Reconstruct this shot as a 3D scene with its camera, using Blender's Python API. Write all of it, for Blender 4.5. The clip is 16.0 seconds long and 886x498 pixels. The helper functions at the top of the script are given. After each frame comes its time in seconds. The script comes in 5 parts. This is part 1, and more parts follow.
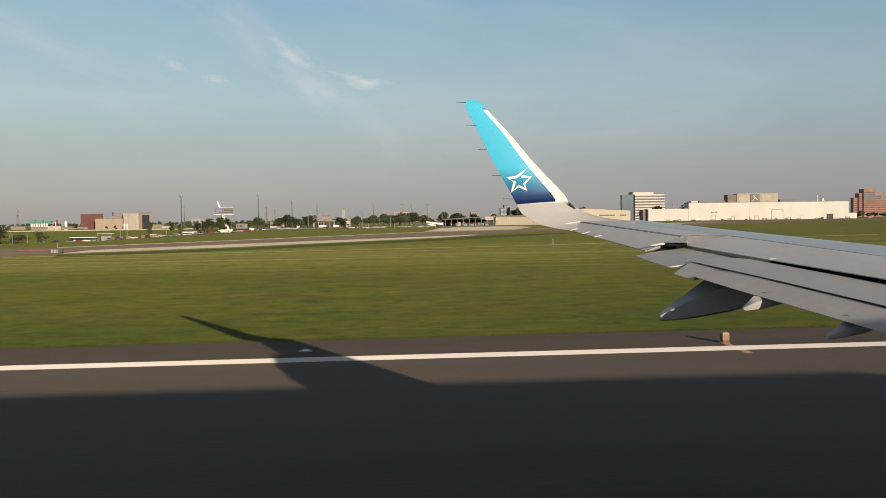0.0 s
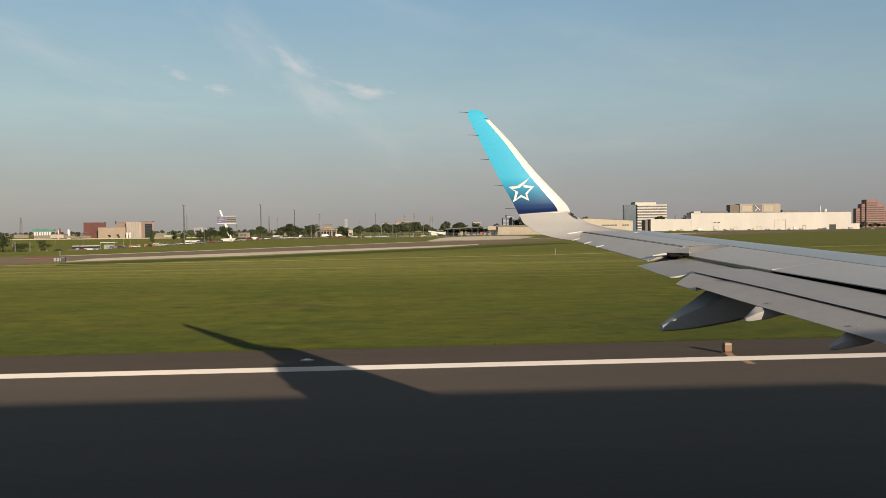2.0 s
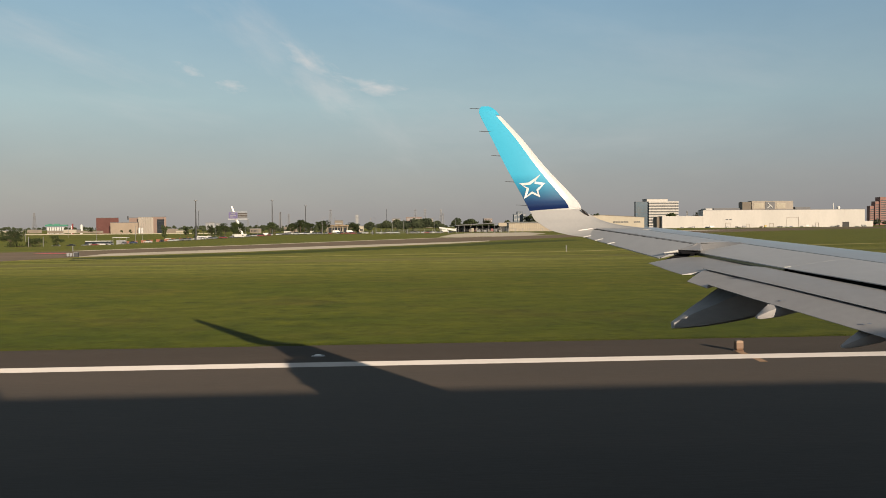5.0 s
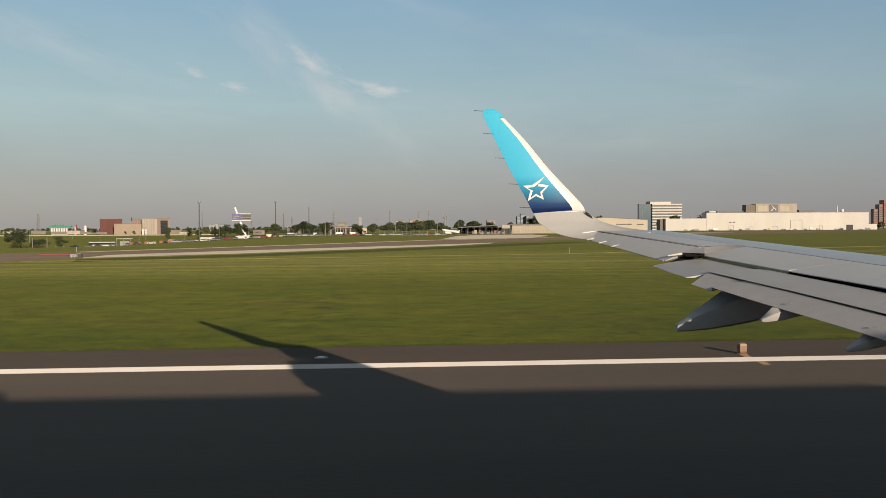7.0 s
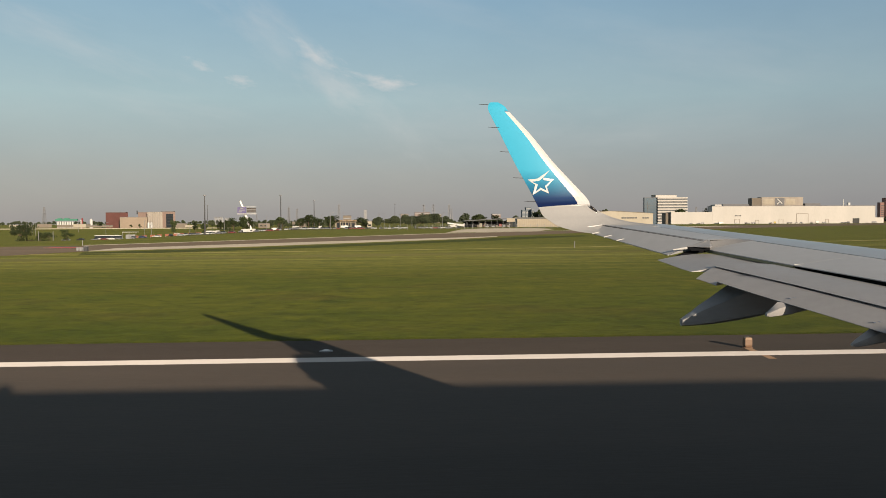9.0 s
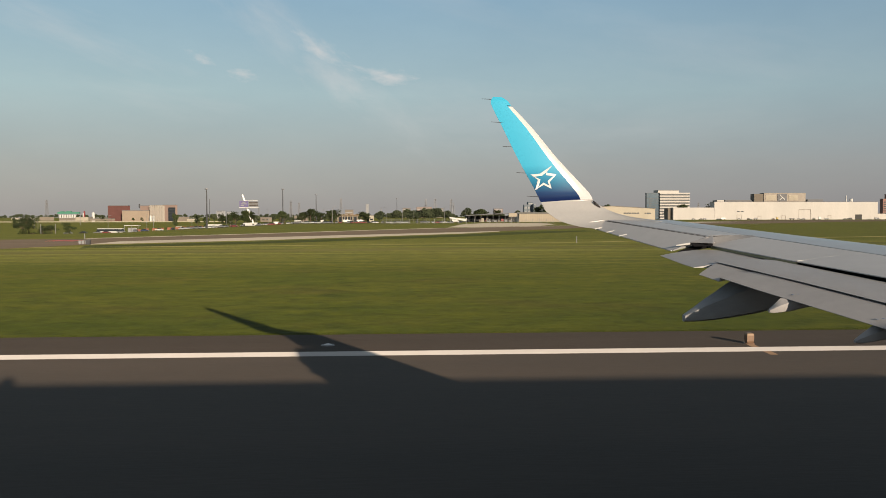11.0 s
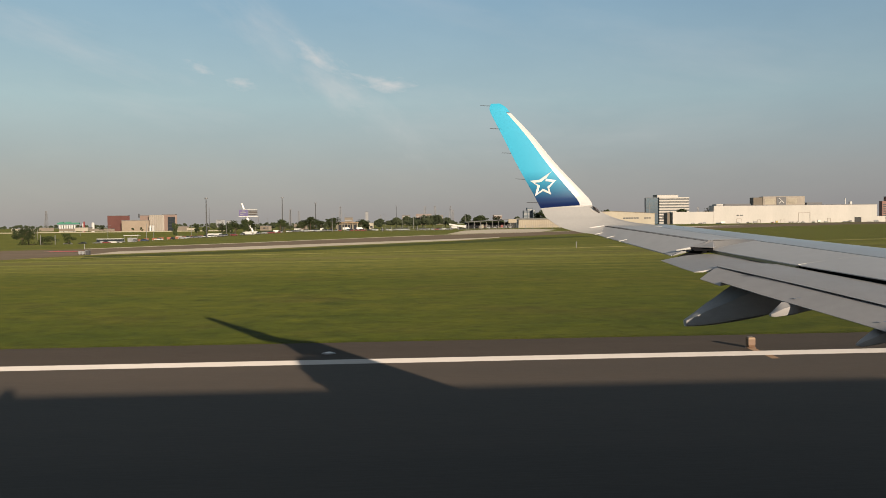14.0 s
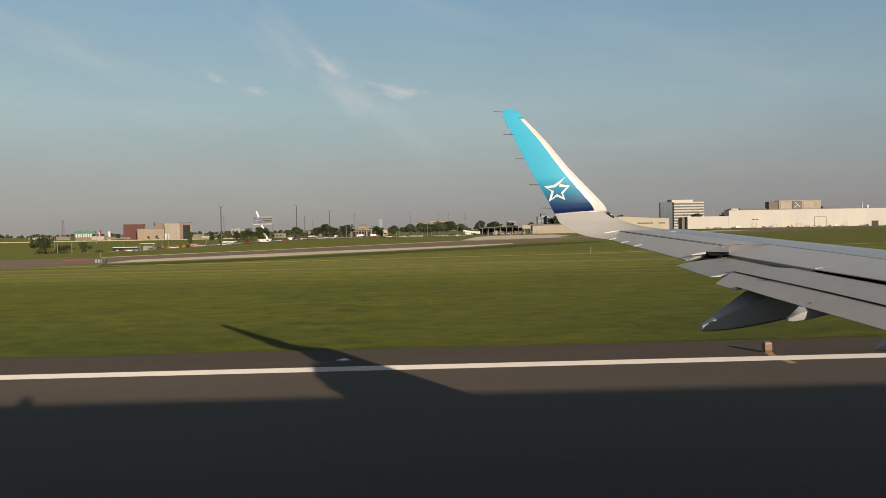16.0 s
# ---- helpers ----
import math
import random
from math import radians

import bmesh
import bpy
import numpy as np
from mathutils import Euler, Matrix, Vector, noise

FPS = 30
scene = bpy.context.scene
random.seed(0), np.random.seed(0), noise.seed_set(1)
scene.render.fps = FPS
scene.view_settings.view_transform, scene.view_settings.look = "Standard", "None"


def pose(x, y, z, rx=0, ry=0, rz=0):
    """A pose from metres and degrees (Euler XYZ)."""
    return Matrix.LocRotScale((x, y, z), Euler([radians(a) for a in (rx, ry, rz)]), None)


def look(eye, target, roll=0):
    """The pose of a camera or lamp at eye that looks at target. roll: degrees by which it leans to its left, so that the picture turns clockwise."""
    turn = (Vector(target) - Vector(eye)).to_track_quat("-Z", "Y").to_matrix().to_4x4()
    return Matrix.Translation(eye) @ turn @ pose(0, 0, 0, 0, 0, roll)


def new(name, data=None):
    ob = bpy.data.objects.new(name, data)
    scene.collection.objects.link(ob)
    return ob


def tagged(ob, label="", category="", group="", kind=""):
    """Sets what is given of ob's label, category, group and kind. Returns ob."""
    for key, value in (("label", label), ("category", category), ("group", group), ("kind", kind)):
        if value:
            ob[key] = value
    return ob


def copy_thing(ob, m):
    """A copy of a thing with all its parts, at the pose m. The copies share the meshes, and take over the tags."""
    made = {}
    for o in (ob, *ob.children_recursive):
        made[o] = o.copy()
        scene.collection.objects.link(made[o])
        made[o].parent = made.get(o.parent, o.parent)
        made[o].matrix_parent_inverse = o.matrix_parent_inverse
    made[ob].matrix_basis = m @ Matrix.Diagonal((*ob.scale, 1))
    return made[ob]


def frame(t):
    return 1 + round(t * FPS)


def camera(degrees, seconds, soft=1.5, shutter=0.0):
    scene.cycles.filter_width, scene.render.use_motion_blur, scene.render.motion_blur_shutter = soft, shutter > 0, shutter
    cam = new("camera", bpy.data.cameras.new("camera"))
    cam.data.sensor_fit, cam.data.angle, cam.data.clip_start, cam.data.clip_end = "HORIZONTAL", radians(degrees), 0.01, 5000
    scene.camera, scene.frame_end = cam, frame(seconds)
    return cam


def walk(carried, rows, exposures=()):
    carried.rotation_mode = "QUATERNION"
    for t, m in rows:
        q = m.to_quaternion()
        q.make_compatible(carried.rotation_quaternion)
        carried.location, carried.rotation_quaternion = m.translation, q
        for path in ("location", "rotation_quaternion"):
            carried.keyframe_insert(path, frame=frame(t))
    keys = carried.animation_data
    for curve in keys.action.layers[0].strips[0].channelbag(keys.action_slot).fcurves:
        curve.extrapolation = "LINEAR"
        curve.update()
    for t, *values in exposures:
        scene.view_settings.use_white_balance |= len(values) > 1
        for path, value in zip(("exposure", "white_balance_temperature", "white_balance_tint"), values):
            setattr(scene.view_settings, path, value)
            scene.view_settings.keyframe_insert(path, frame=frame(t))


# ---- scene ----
cam = camera(54.88, 16.0, soft=0.85)
PATH = [
    (0.0, 0.002, -0.002, 4.495, -5.097, -1.942, 0.777), (0.5, 0.014, -0.018, 4.497, -4.959, -1.770, 0.890),
    (1.0, 0.008, -0.009, 4.489, -4.863, -1.535, 0.632), (1.5, 0.009, -0.006, 4.498, -4.828, -1.448, 0.604),
    (2.0, 0.006, -0.007, 4.496, -4.939, -1.302, 0.618), (2.5, 0.013, -0.013, 4.493, -4.989, -1.202, 0.639),
    (3.0, 0.001, -0.001, 4.498, -5.075, -1.379, 0.554), (3.5, 0.007, -0.011, 4.489, -4.815, -1.494, 0.878),
    (4.0, 0.007, -0.005, 4.498, -4.644, -1.605, 0.650), (6.5, 0.002, -0.004, 4.495, -3.880, -1.431, 0.528),
    (7.0, 0.000, 0.000, 4.500, -4.000, -1.408, 0.309), (7.5, 0.004, 0.000, 4.507, -4.074, -1.318, 0.268),
    (8.0, -0.001, 0.012, 4.503, -4.132, -1.338, 0.273), (8.5, 0.009, 0.001, 4.509, -3.915, -1.453, 0.233),
    (9.0, 0.005, 0.003, 4.508, -3.658, -1.849, 0.291), (11.5, -0.002, 0.013, 4.510, -3.534, -2.215, 0.039),
    (12.0, 0.004, 0.008, 4.506, -3.661, -2.129, 0.105), (12.5, -0.001, 0.009, 4.503, -3.822, -1.985, 0.157),
    (13.0, -0.006, 0.009, 4.502, -3.655, -1.880, 0.377), (13.5, 0.005, 0.010, 4.512, -3.540, -1.728, 0.516),
    (14.0, -0.006, 0.023, 4.514, -3.555, -1.758, 0.644), (14.5, -0.006, 0.024, 4.516, -3.440, -1.594, 0.727),
    (15.0, -0.015, 0.020, 4.518, -3.174, -1.516, 0.916), (15.5, -0.006, 0.023, 4.509, -2.917, -1.381, 0.956),
    (16.0, -0.008, 0.024, 4.512, -2.628, -1.318, 1.025),
]
walk(cam, [(t, pose(x, y, z, 90 + pitch, roll, yaw)) for t, x, y, z, yaw, pitch, roll in PATH], [(0.0, 0.6), (2.0, 0.53), (4.0, 0.5), (14.0, 0.5), (15.0, 0.46), (16.0, 0.38)])

# ---------------------------------------------------------------- light
SUN = Vector((10.2, -27.3, 6.0)).normalized()
sun_data = bpy.data.lights.new("sun", "SUN")
sun_data.energy, sun_data.angle, sun_data.color = 4.55, radians(0.6), (1.0, 0.83, 0.62)
sun = new("sun", sun_data)
sun.matrix_world = look(SUN * 100, (0, 0, 0))

world = bpy.data.worlds.new("evening_sky")
scene.world = world
world.use_nodes = True


class Nodes:
    """A short way to chain shader nodes."""

    def __init__(self, tree):
        self.tree = tree
        tree.nodes.clear()

    def add(self, kind, inputs=(), **props):
        n = self.tree.nodes.new(kind)
        for k, v in props.items():
            setattr(n, k, v)
        for k, v in dict(inputs).items():
            self.put(n.inputs[k], v)
        return n

    def put(self, socket, v):
        if isinstance(v, bpy.types.NodeSocket):
            self.tree.links.new(v, socket)
        else:
            socket.default_value = v

    def math(self, op, a, b=0.0, c=0.0, clamp=False):
        return self.add("ShaderNodeMath", {0: a, 1: b, 2: c}, operation=op, use_clamp=clamp).outputs[0]

    def mix(self, fac, a, b, blend="MIX"):
        n = self.add("ShaderNodeMix", data_type="RGBA", blend_type=blend)
        self.put(n.inputs["Factor"], fac)
        self.put(n.inputs["A"], a)
        self.put(n.inputs["B"], b)
        return n.outputs["Result"]

    def ramp(self, fac, stops):
        n = self.add("ShaderNodeValToRGB", {0: fac})
        el = n.color_ramp.elements
        while len(el) < len(stops):
            el.new(0.5)
        for e, (p, c) in zip(el, stops):
            e.position, e.color = p, c if len(c) == 4 else (*c, 1)
        return n.outputs[0]

    def noise(self, vec, scale, detail=4.0, rough=0.55):
        return self.add("ShaderNodeTexNoise", {"Vector": vec, "Scale": scale, "Detail": detail, "Roughness": rough}).outputs["Fac"]

    def scaled(self, vec, s):
        return self.add("ShaderNodeVectorMath", {0: vec, 1: s}, operation="MULTIPLY").outputs[0]


w = Nodes(world.node_tree)
way = w.add("ShaderNodeTexCoord").outputs["Generated"]
axes = w.add("ShaderNodeSeparateXYZ", {0: way})
side, ahead, up = axes.outputs
bearing = w.math("MULTIPLY", w.math("ARCTAN2", side, ahead), 57.2958)
height = w.math("MULTIPLY", w.math("ARCSINE", up), 57.2958)
sky = w.add("ShaderNodeTexSky", sky_type="NISHITA", sun_disc=False, sun_elevation=math.asin(SUN.z),
            sun_rotation=math.atan2(SUN.x, SUN.y), altitude=170.0, air_density=1.0, dust_density=1.2, ozone_density=1.6)
# summer haze low over the ground, thinning upwards
veil = w.ramp(w.math("DIVIDE", w.math("ADD", height, 2.0), 40.0), [(0.0, (0.222, 0.211, 0.211)), (0.06, (0.222, 0.211, 0.211)), (0.13, (0.243, 0.246, 0.244)), (0.25, (0.250, 0.326, 0.340)), (0.42, (0.172, 0.275, 0.352)), (0.62, (0.168, 0.205, 0.222)), (1.0, (0.150, 0.160, 0.165))])
veil = w.mix(1.0, veil, (10.6, 10.6, 10.6, 1), "MULTIPLY")
thin = w.ramp(w.math("DIVIDE", w.math("ADD", height, 2.0), 40.0), [(0.0, (0.92,) * 3), (0.5, (0.85,) * 3), (1.0, (0.75,) * 3)])
air = w.mix(thin, sky.outputs[0], veil)
air = w.mix(1.0, air, w.ramp(w.math("DIVIDE", w.math("ADD", bearing, 90.0), 180.0), [(0.35, (1.02, 1.02, 1.0)), (0.5, (0.98, 0.98, 0.98)), (0.68, (0.84, 0.85, 0.88)), (1.0, (0.84, 0.85, 0.88))]), "MULTIPLY")
flat = w.add("ShaderNodeCombineXYZ", {0: bearing, 1: height}).outputs[0]
dapple = w.noise(w.scaled(flat, (0.10, 0.24, 1.0)), 1.0, 5.0, 0.6)
air = w.mix(1.0, air, w.ramp(dapple, [(0.25, (0.955, 0.965, 0.975)), (0.75, (1.05, 1.038, 1.03))]), "MULTIPLY")
# thin evening cirrus: bearing, height, half length, half width, tilt, density
cover = None
for k, (b, h, length, width, tilt, dense) in enumerate((
        (-4.7, 10.9, 2.5, 0.85, -28, 0.62), (-0.2, 9.15, 2.3, 0.70, -5, 0.70), (-2.2, 9.75, 1.5, 0.28, -14, 0.34), (-12.3, 10.05, 1.1, 0.45, -16, 0.42), (-9.6, 9.1, 1.2, 0.45, -6, 0.55),
        (-3.6, 8.8, 4.2, 1.6, -28, 0.34), (-1.6, 8.1, 2.6, 0.70, -3, 0.26), (-8.6, 12.9, 6.2, 2.0, -33, 0.28), (0.6, 6.2, 4.6, 2.0, -36, 0.18), (-20.5, 11.2, 8.5, 1.5, -18, 0.24),
        (-15.5, 7.6, 8.0, 1.2, -9, 0.12), (7.5, 6.6, 11.0, 2.6, -4, 0.17), (20.0, 10.5, 12.0, 2.2, -12, 0.12), (16.0, 5.6, 12.0, 1.6, 3, 0.10), (2.0, 14.5, 12.0, 1.6, -14, 0.09))):
    local = w.add("ShaderNodeMapping", {0: flat, 1: (b, h, 0), 2: (0, 0, radians(tilt)), 3: (length, width, 1)}, vector_type="TEXTURE").outputs[0]
    far = w.add("ShaderNodeVectorMath", {0: local}, operation="LENGTH").outputs["Value"]
    drift = w.add("ShaderNodeVectorMath", {0: local, 1: (3.7 * k, 1.9 * k, 0.0)}, operation="ADD").outputs[0]
    fibre = w.noise(w.scaled(drift, (1.1, 0.9, 1.0)), 1.3, 6.0, 0.58)
    body = w.math("SUBTRACT", w.math("ADD", -0.25, w.math("MULTIPLY", fibre, 2.3)), far, clamp=True)
    one = w.math("MULTIPLY", w.math("POWER", body, 1.25), dense, clamp=True)
    cover = one if cover is None else w.math("MAXIMUM", cover, one)
air = w.mix(cover, air, (4.75, 4.65, 4.55, 1))
w.add("ShaderNodeOutputWorld", {0: w.add("ShaderNodeBackground", {0: air, 1: 0.10}).outputs[0]})

# ---------------------------------------------------------------- materials


def mat(name, color, rough=0.7, metal=0.0, vary=0.12, scale=1.0, stretch=(1, 1, 1), bump=0.0, fine=25.0, second=None, spec=0.5, piece=0.0):
    """A surface with broad stains and fine grain; second: a colour that the broad noise mixes in; piece: change from piece to piece."""
    m = bpy.data.materials.new(name)
    m.use_nodes = True
    n = Nodes(m.node_tree)
    pos = n.scaled(n.add("ShaderNodeTexCoord").outputs["Object"], stretch)
    broad = n.noise(pos, scale, 5.0, 0.6)
    grain = n.noise(pos, scale * fine, 3.0, 0.6)
    base = n.mix(n.ramp(broad, [(0.38, (0, 0, 0)), (0.62, (1, 1, 1))]), (*color, 1), (*(second or [c * (1 - vary) for c in color]), 1))
    base = n.mix(1.0, base, n.ramp(grain, [(0.25, [1 - vary] * 3), (0.75, [1 + vary] * 3)]), "MULTIPLY")
    if piece:
        chance = n.add("ShaderNodeObjectInfo").outputs["Random"]
        base = n.mix(1.0, base, n.ramp(chance, [(0.0, [1 - piece] * 3), (1.0, [1 + piece] * 3)]), "MULTIPLY")
    shade = n.add("ShaderNodeBsdfPrincipled", {"Base Color": base, "Metallic": metal, "Specular IOR Level": spec, "Diffuse Roughness": 1.0 if rough > 0.8 else 0.0,
                                               "Roughness": n.math("ADD", rough - 0.06, n.math("MULTIPLY", broad, 0.12))})
    if bump:
        n.put(shade.inputs["Normal"], n.add("ShaderNodeBump", {"Height": grain, "Strength": bump, "Distance": 0.05}).outputs[0])
    n.add("ShaderNodeOutputMaterial", {0: shade.outputs[0]})
    return m



def runway_material():
    """Asphalt darkened towards the middle, for tyre marks and for deeper shade beside the plane."""
    m = bpy.data.materials.new("runway_asphalt")
    m.use_nodes = True
    n = Nodes(m.node_tree)
    pos = n.add("ShaderNodeTexCoord").outputs["Object"]
    lane = n.noise(n.scaled(pos, (0.012, 0.45, 1)), 1.0, 4.0, 0.55)
    worn = n.noise(n.scaled(pos, (0.05, 0.3, 1)), 1.0, 5.0, 0.6)
    grit = n.noise(n.scaled(pos, (1.5, 9.0, 1)), 1.0, 3.0, 0.65)
    base = n.mix(n.ramp(worn, [(0.35, (0, 0, 0)), (0.65, (1, 1, 1))]), (0.0420, 0.0318, 0.0243, 1), (0.0353, 0.0271, 0.0210, 1))
    out = n.math("ABSOLUTE", n.math("ADD", n.add("ShaderNodeSeparateXYZ", {0: pos}).outputs[1], 1.83))
    # tyre streaks, plus painted darkening that deepens the airliner's shade
    rubber_shade = n.ramp(n.math("ADD", n.math("DIVIDE", out, 40.0), n.math("MULTIPLY", n.math("SUBTRACT", lane, 0.5), 0.22)), [(0.33, (0.58, 0.61, 0.64)), (0.50, (0.90, 0.91, 0.92)), (0.64, (1, 1, 1))])
    base = n.mix(1.0, base, rubber_shade, "MULTIPLY")
    base = n.mix(1.0, base, n.ramp(grit, [(0.25, (0.84, 0.84, 0.84)), (0.75, (1.16, 1.16, 1.16))]), "MULTIPLY")
    bend = n.add("ShaderNodeBump", {"Height": grit, "Strength": 0.2, "Distance": 0.03}).outputs[0]
    shade = n.add("ShaderNodeBsdfPrincipled", {"Base Color": base, "Roughness": 0.80, "Diffuse Roughness": 1.0, "Specular IOR Level": 0.4, "Normal": bend})
    n.add("ShaderNodeOutputMaterial", {0: shade.outputs[0]})
    return m


ASPHALT = runway_material()
SHOULDER = mat("shoulder_asphalt", (0.0335, 0.0252, 0.0197), 0.9, 0, 0.14, 0.2, (0.15, 1, 1), 0.25, 40, (0.0285, 0.0220, 0.0172), 0.3)
TAXI = mat("worn_asphalt", (0.0925, 0.0725, 0.056), 0.95, 0, 0.14, 0.1, (0.3, 1, 1), 0.2, 20, (0.08, 0.064, 0.05), 0.05)
LUSH = mat("uncut_grass", (0.0252, 0.0328, 0.00672), 0.95, 0, 0.25, 0.15, (0.15, 1, 1), 0.3, 20, (0.0315, 0.0357, 0.0084), 0.1)
TRACK = mat("dry_track", (0.20, 0.17, 0.075), 0.95, 0, 0.2, 0.15, (0.2, 1, 1), 0.1, 20, (0.145, 0.13, 0.05), 0.1)
HAY = mat("mown_hay", (0.095, 0.088, 0.030), 0.95, 0, 0.25, 0.10, (0.08, 1, 1), 0.1, 20, (0.058, 0.060, 0.016), 0.1)
CONCRETE = mat("concrete", (0.26, 0.232, 0.19), 0.85, 0, 0.10, 0.12, (0.3, 1, 1), 0.1, 20, (0.215, 0.193, 0.16), 0.3)
WHITE_LINE = mat("line_paint", (0.455, 0.420, 0.402), 0.85, 0, 0.06, 0.9, (0.2, 1, 1), 0.1, 14)
YELLOW_LINE = mat("yellow_line_paint", (0.62, 0.36, 0.10), 0.6, 0, 0.12, 0.9, (1, 1, 1), 0.1, 14)
RED_LINE = mat("red_line_paint", (0.60, 0.08, 0.06), 0.6, 0, 0.12, 0.9, (1, 1, 1), 0.1, 14)
LAMP_AMBER = mat("amber_lens", (0.26, 0.165, 0.10), 0.4, 0, 0.08, 2.0)
HOUSING_TAN = mat("housing_tan", (0.175, 0.100, 0.060), 0.6, 0, 0.12, 2.0)
TAN_PAINT = mat("tan_paint", (0.20, 0.125, 0.075), 0.85, 0, 0.15, 2.0)
WING_GREY = mat("wing_paint", (0.395, 0.388, 0.395), 0.38, 0.0, 0.05, 0.6, (1, 1, 1), 0.0, 9, (0.36, 0.357, 0.368))
WING_SKY = mat("slat_metal", (0.42, 0.43, 0.45), 0.30, 0.35, 0.04, 0.7, (1, 1, 1), 0.0, 9)
FLAP_GREY = mat("flap_paint", (0.30, 0.289, 0.294), 0.42, 0.0, 0.06, 0.8, (1, 1, 1), 0.0, 9)
# near black that paints in the shade of gaps and slots
GAP_SHADE = mat("gap_shade_black", (0.020, 0.020, 0.022), 0.8, 0.0, 0.2, 3.0)
FAIRING = mat("fairing_paint", (0.30, 0.30, 0.312), 0.5, 0.0, 0.08, 1.5, (0.4, 1, 1), 0.0, 9, None, 0.35)
WHITE_PAINT = mat("white_gloss_paint", (0.52, 0.51, 0.50), 0.3, 0.0, 0.03, 0.8)
WINGLET_ROOT = mat("winglet_root_paint", (0.325, 0.318, 0.318), 0.35, 0.0, 0.03, 0.8)
STRIPE_WHITE = mat("stripe_white", (0.53, 0.505, 0.51), 0.3, 0.0, 0.03, 0.8)
# black of tyres and letters, also used for painted shade indoors
RUBBER_AND_SHADE = mat("rubber_and_shade_black", (0.02, 0.02, 0.02), 0.7, 0.0, 0.2, 3.0)
LENS = mat("lamp_lens", (0.03, 0.025, 0.025), 0.12, 0.0, 0.2, 3.0)
FUSELAGE = mat("fuselage_paint", (0.78, 0.78, 0.77), 0.35, 0.0, 0.03, 0.5)
CABIN = mat("cabin_lining", (0.35, 0.34, 0.32), 0.8, 0.0, 0.05, 0.5)
WHITE_WALL = mat("white_metal_cladding", (0.435, 0.410, 0.388), 0.7, 0, 0.05, 0.05, (1, 1, 0.3), 0, 30, (0.400, 0.380, 0.360))
SHED_TAN = mat("shed_tan_cladding", (0.31, 0.265, 0.205), 0.75, 0, 0.06, 0.08, (1, 1, 0.4), 0, 20)
HALL_TAN = mat("hall_tan_render", (0.285, 0.225, 0.172), 0.75, 0, 0.10, 0.08, (1, 1, 1), 0, 20)
RIBBED_WALL = mat("ribbed_wall", (0.34, 0.305, 0.27), 0.85, 0, 0.08, 0.08, (1, 1, 0.4), 0, 20)
CREAM_WALL = mat("cream_wall", (0.37, 0.33, 0.265), 0.8, 0, 0.08, 0.08, (1, 1, 0.4), 0, 20)
PLANT_WALL = mat("plant_room_cladding", (0.285, 0.248, 0.212), 0.75, 0, 0.10, 0.3, (1, 1, 0.3), 0, 12)
BEIGE_WALL = mat("beige_wall", (0.215, 0.182, 0.148), 0.85, 0, 0.08, 0.08, (1, 1, 1), 0, 20)
PINK_WALL = mat("pink_wall", (0.25, 0.18, 0.155), 0.85, 0, 0.08, 0.08, (1, 1, 1), 0, 20)
RED_BRICK = mat("red_brick", (0.125, 0.048, 0.042), 0.85, 0, 0.12, 0.1, (1, 1, 1), 0, 30)
SALMON_BRICK = mat("salmon_brick", (0.34, 0.185, 0.16), 0.85, 0, 0.12, 0.1, (1, 1, 1), 0, 30)
DARK_GLASS = mat("dark_glass", (0.022, 0.028, 0.036), 0.35, 0.0, 0.25, 0.2, (1, 1, 1), 0, 6, None, 0.25)
FAR_GLASS = mat("far_glass", (0.27, 0.27, 0.28), 0.5, 0, 0.1, 0.2)
BLUE_GLASS = mat("blue_glass", (0.06, 0.10, 0.14), 0.15, 0.0, 0.25, 0.15, (1, 1, 1), 0, 6)
ROOF_GREY = mat("roof_grey", (0.13, 0.13, 0.14), 0.8, 0, 0.1, 0.2)
STEEL = mat("galvanised_steel", (0.20, 0.20, 0.21), 0.6, 0.3, 0.1, 0.5)
DARK_STEEL = mat("dark_steel", (0.06, 0.06, 0.065), 0.6, 0.2, 0.1, 0.5)
GREEN_PAINT = mat("green_paint", (0.05, 0.20, 0.135), 0.6, 0, 0.1, 0.4)
RED_PAINT = mat("red_paint", (0.22, 0.035, 0.035), 0.5, 0, 0.1, 0.4)
ORANGE_PAINT = mat("orange_paint", (0.25, 0.09, 0.05), 0.6, 0, 0.15, 0.3)
YELLOW_PAINT = mat("yellow_paint", (0.36, 0.26, 0.04), 0.5, 0, 0.08, 0.5)
PURPLE_SIGN = mat("sign_violet", (0.13, 0.11, 0.24), 0.4, 0, 0.2, 0.8)
BROWN_SIGN = mat("sign_back_brown", (0.05, 0.038, 0.03), 0.7, 0, 0.2, 2.0)
FASCIA_ORANGE = mat("fascia_paint", (0.27, 0.185, 0.105), 0.6, 0, 0.08, 0.3)
# green of the grass that an open slot would let through
SLOT_GRASS = mat("slot_grass_tone", (0.20, 0.20, 0.125), 0.7, 0, 0.1, 0.8)
STENCIL_BLUE = mat("stencil_blue", (0.16, 0.21, 0.32), 0.6, 0, 0.06, 0.8)
COVER_DARK = mat("hinge_end_dark", (0.012, 0.012, 0.014), 0.9, 0, 0.06, 0.8, spec=0.05)
STEP_GREY = mat("step_cover_paint", (0.205, 0.202, 0.208), 0.45, 0, 0.06, 0.8)
COVER_GREY = mat("hinge_cover_paint", (0.135, 0.135, 0.145), 0.5, 0, 0.06, 0.8)
FAR_BLUE = mat("far_shaded_glass", (0.10, 0.125, 0.155), 0.8, 0, 0.08, 0.05)
FAR_GREY = mat("far_concrete", (0.27, 0.275, 0.29), 0.9, 0, 0.06, 0.05)
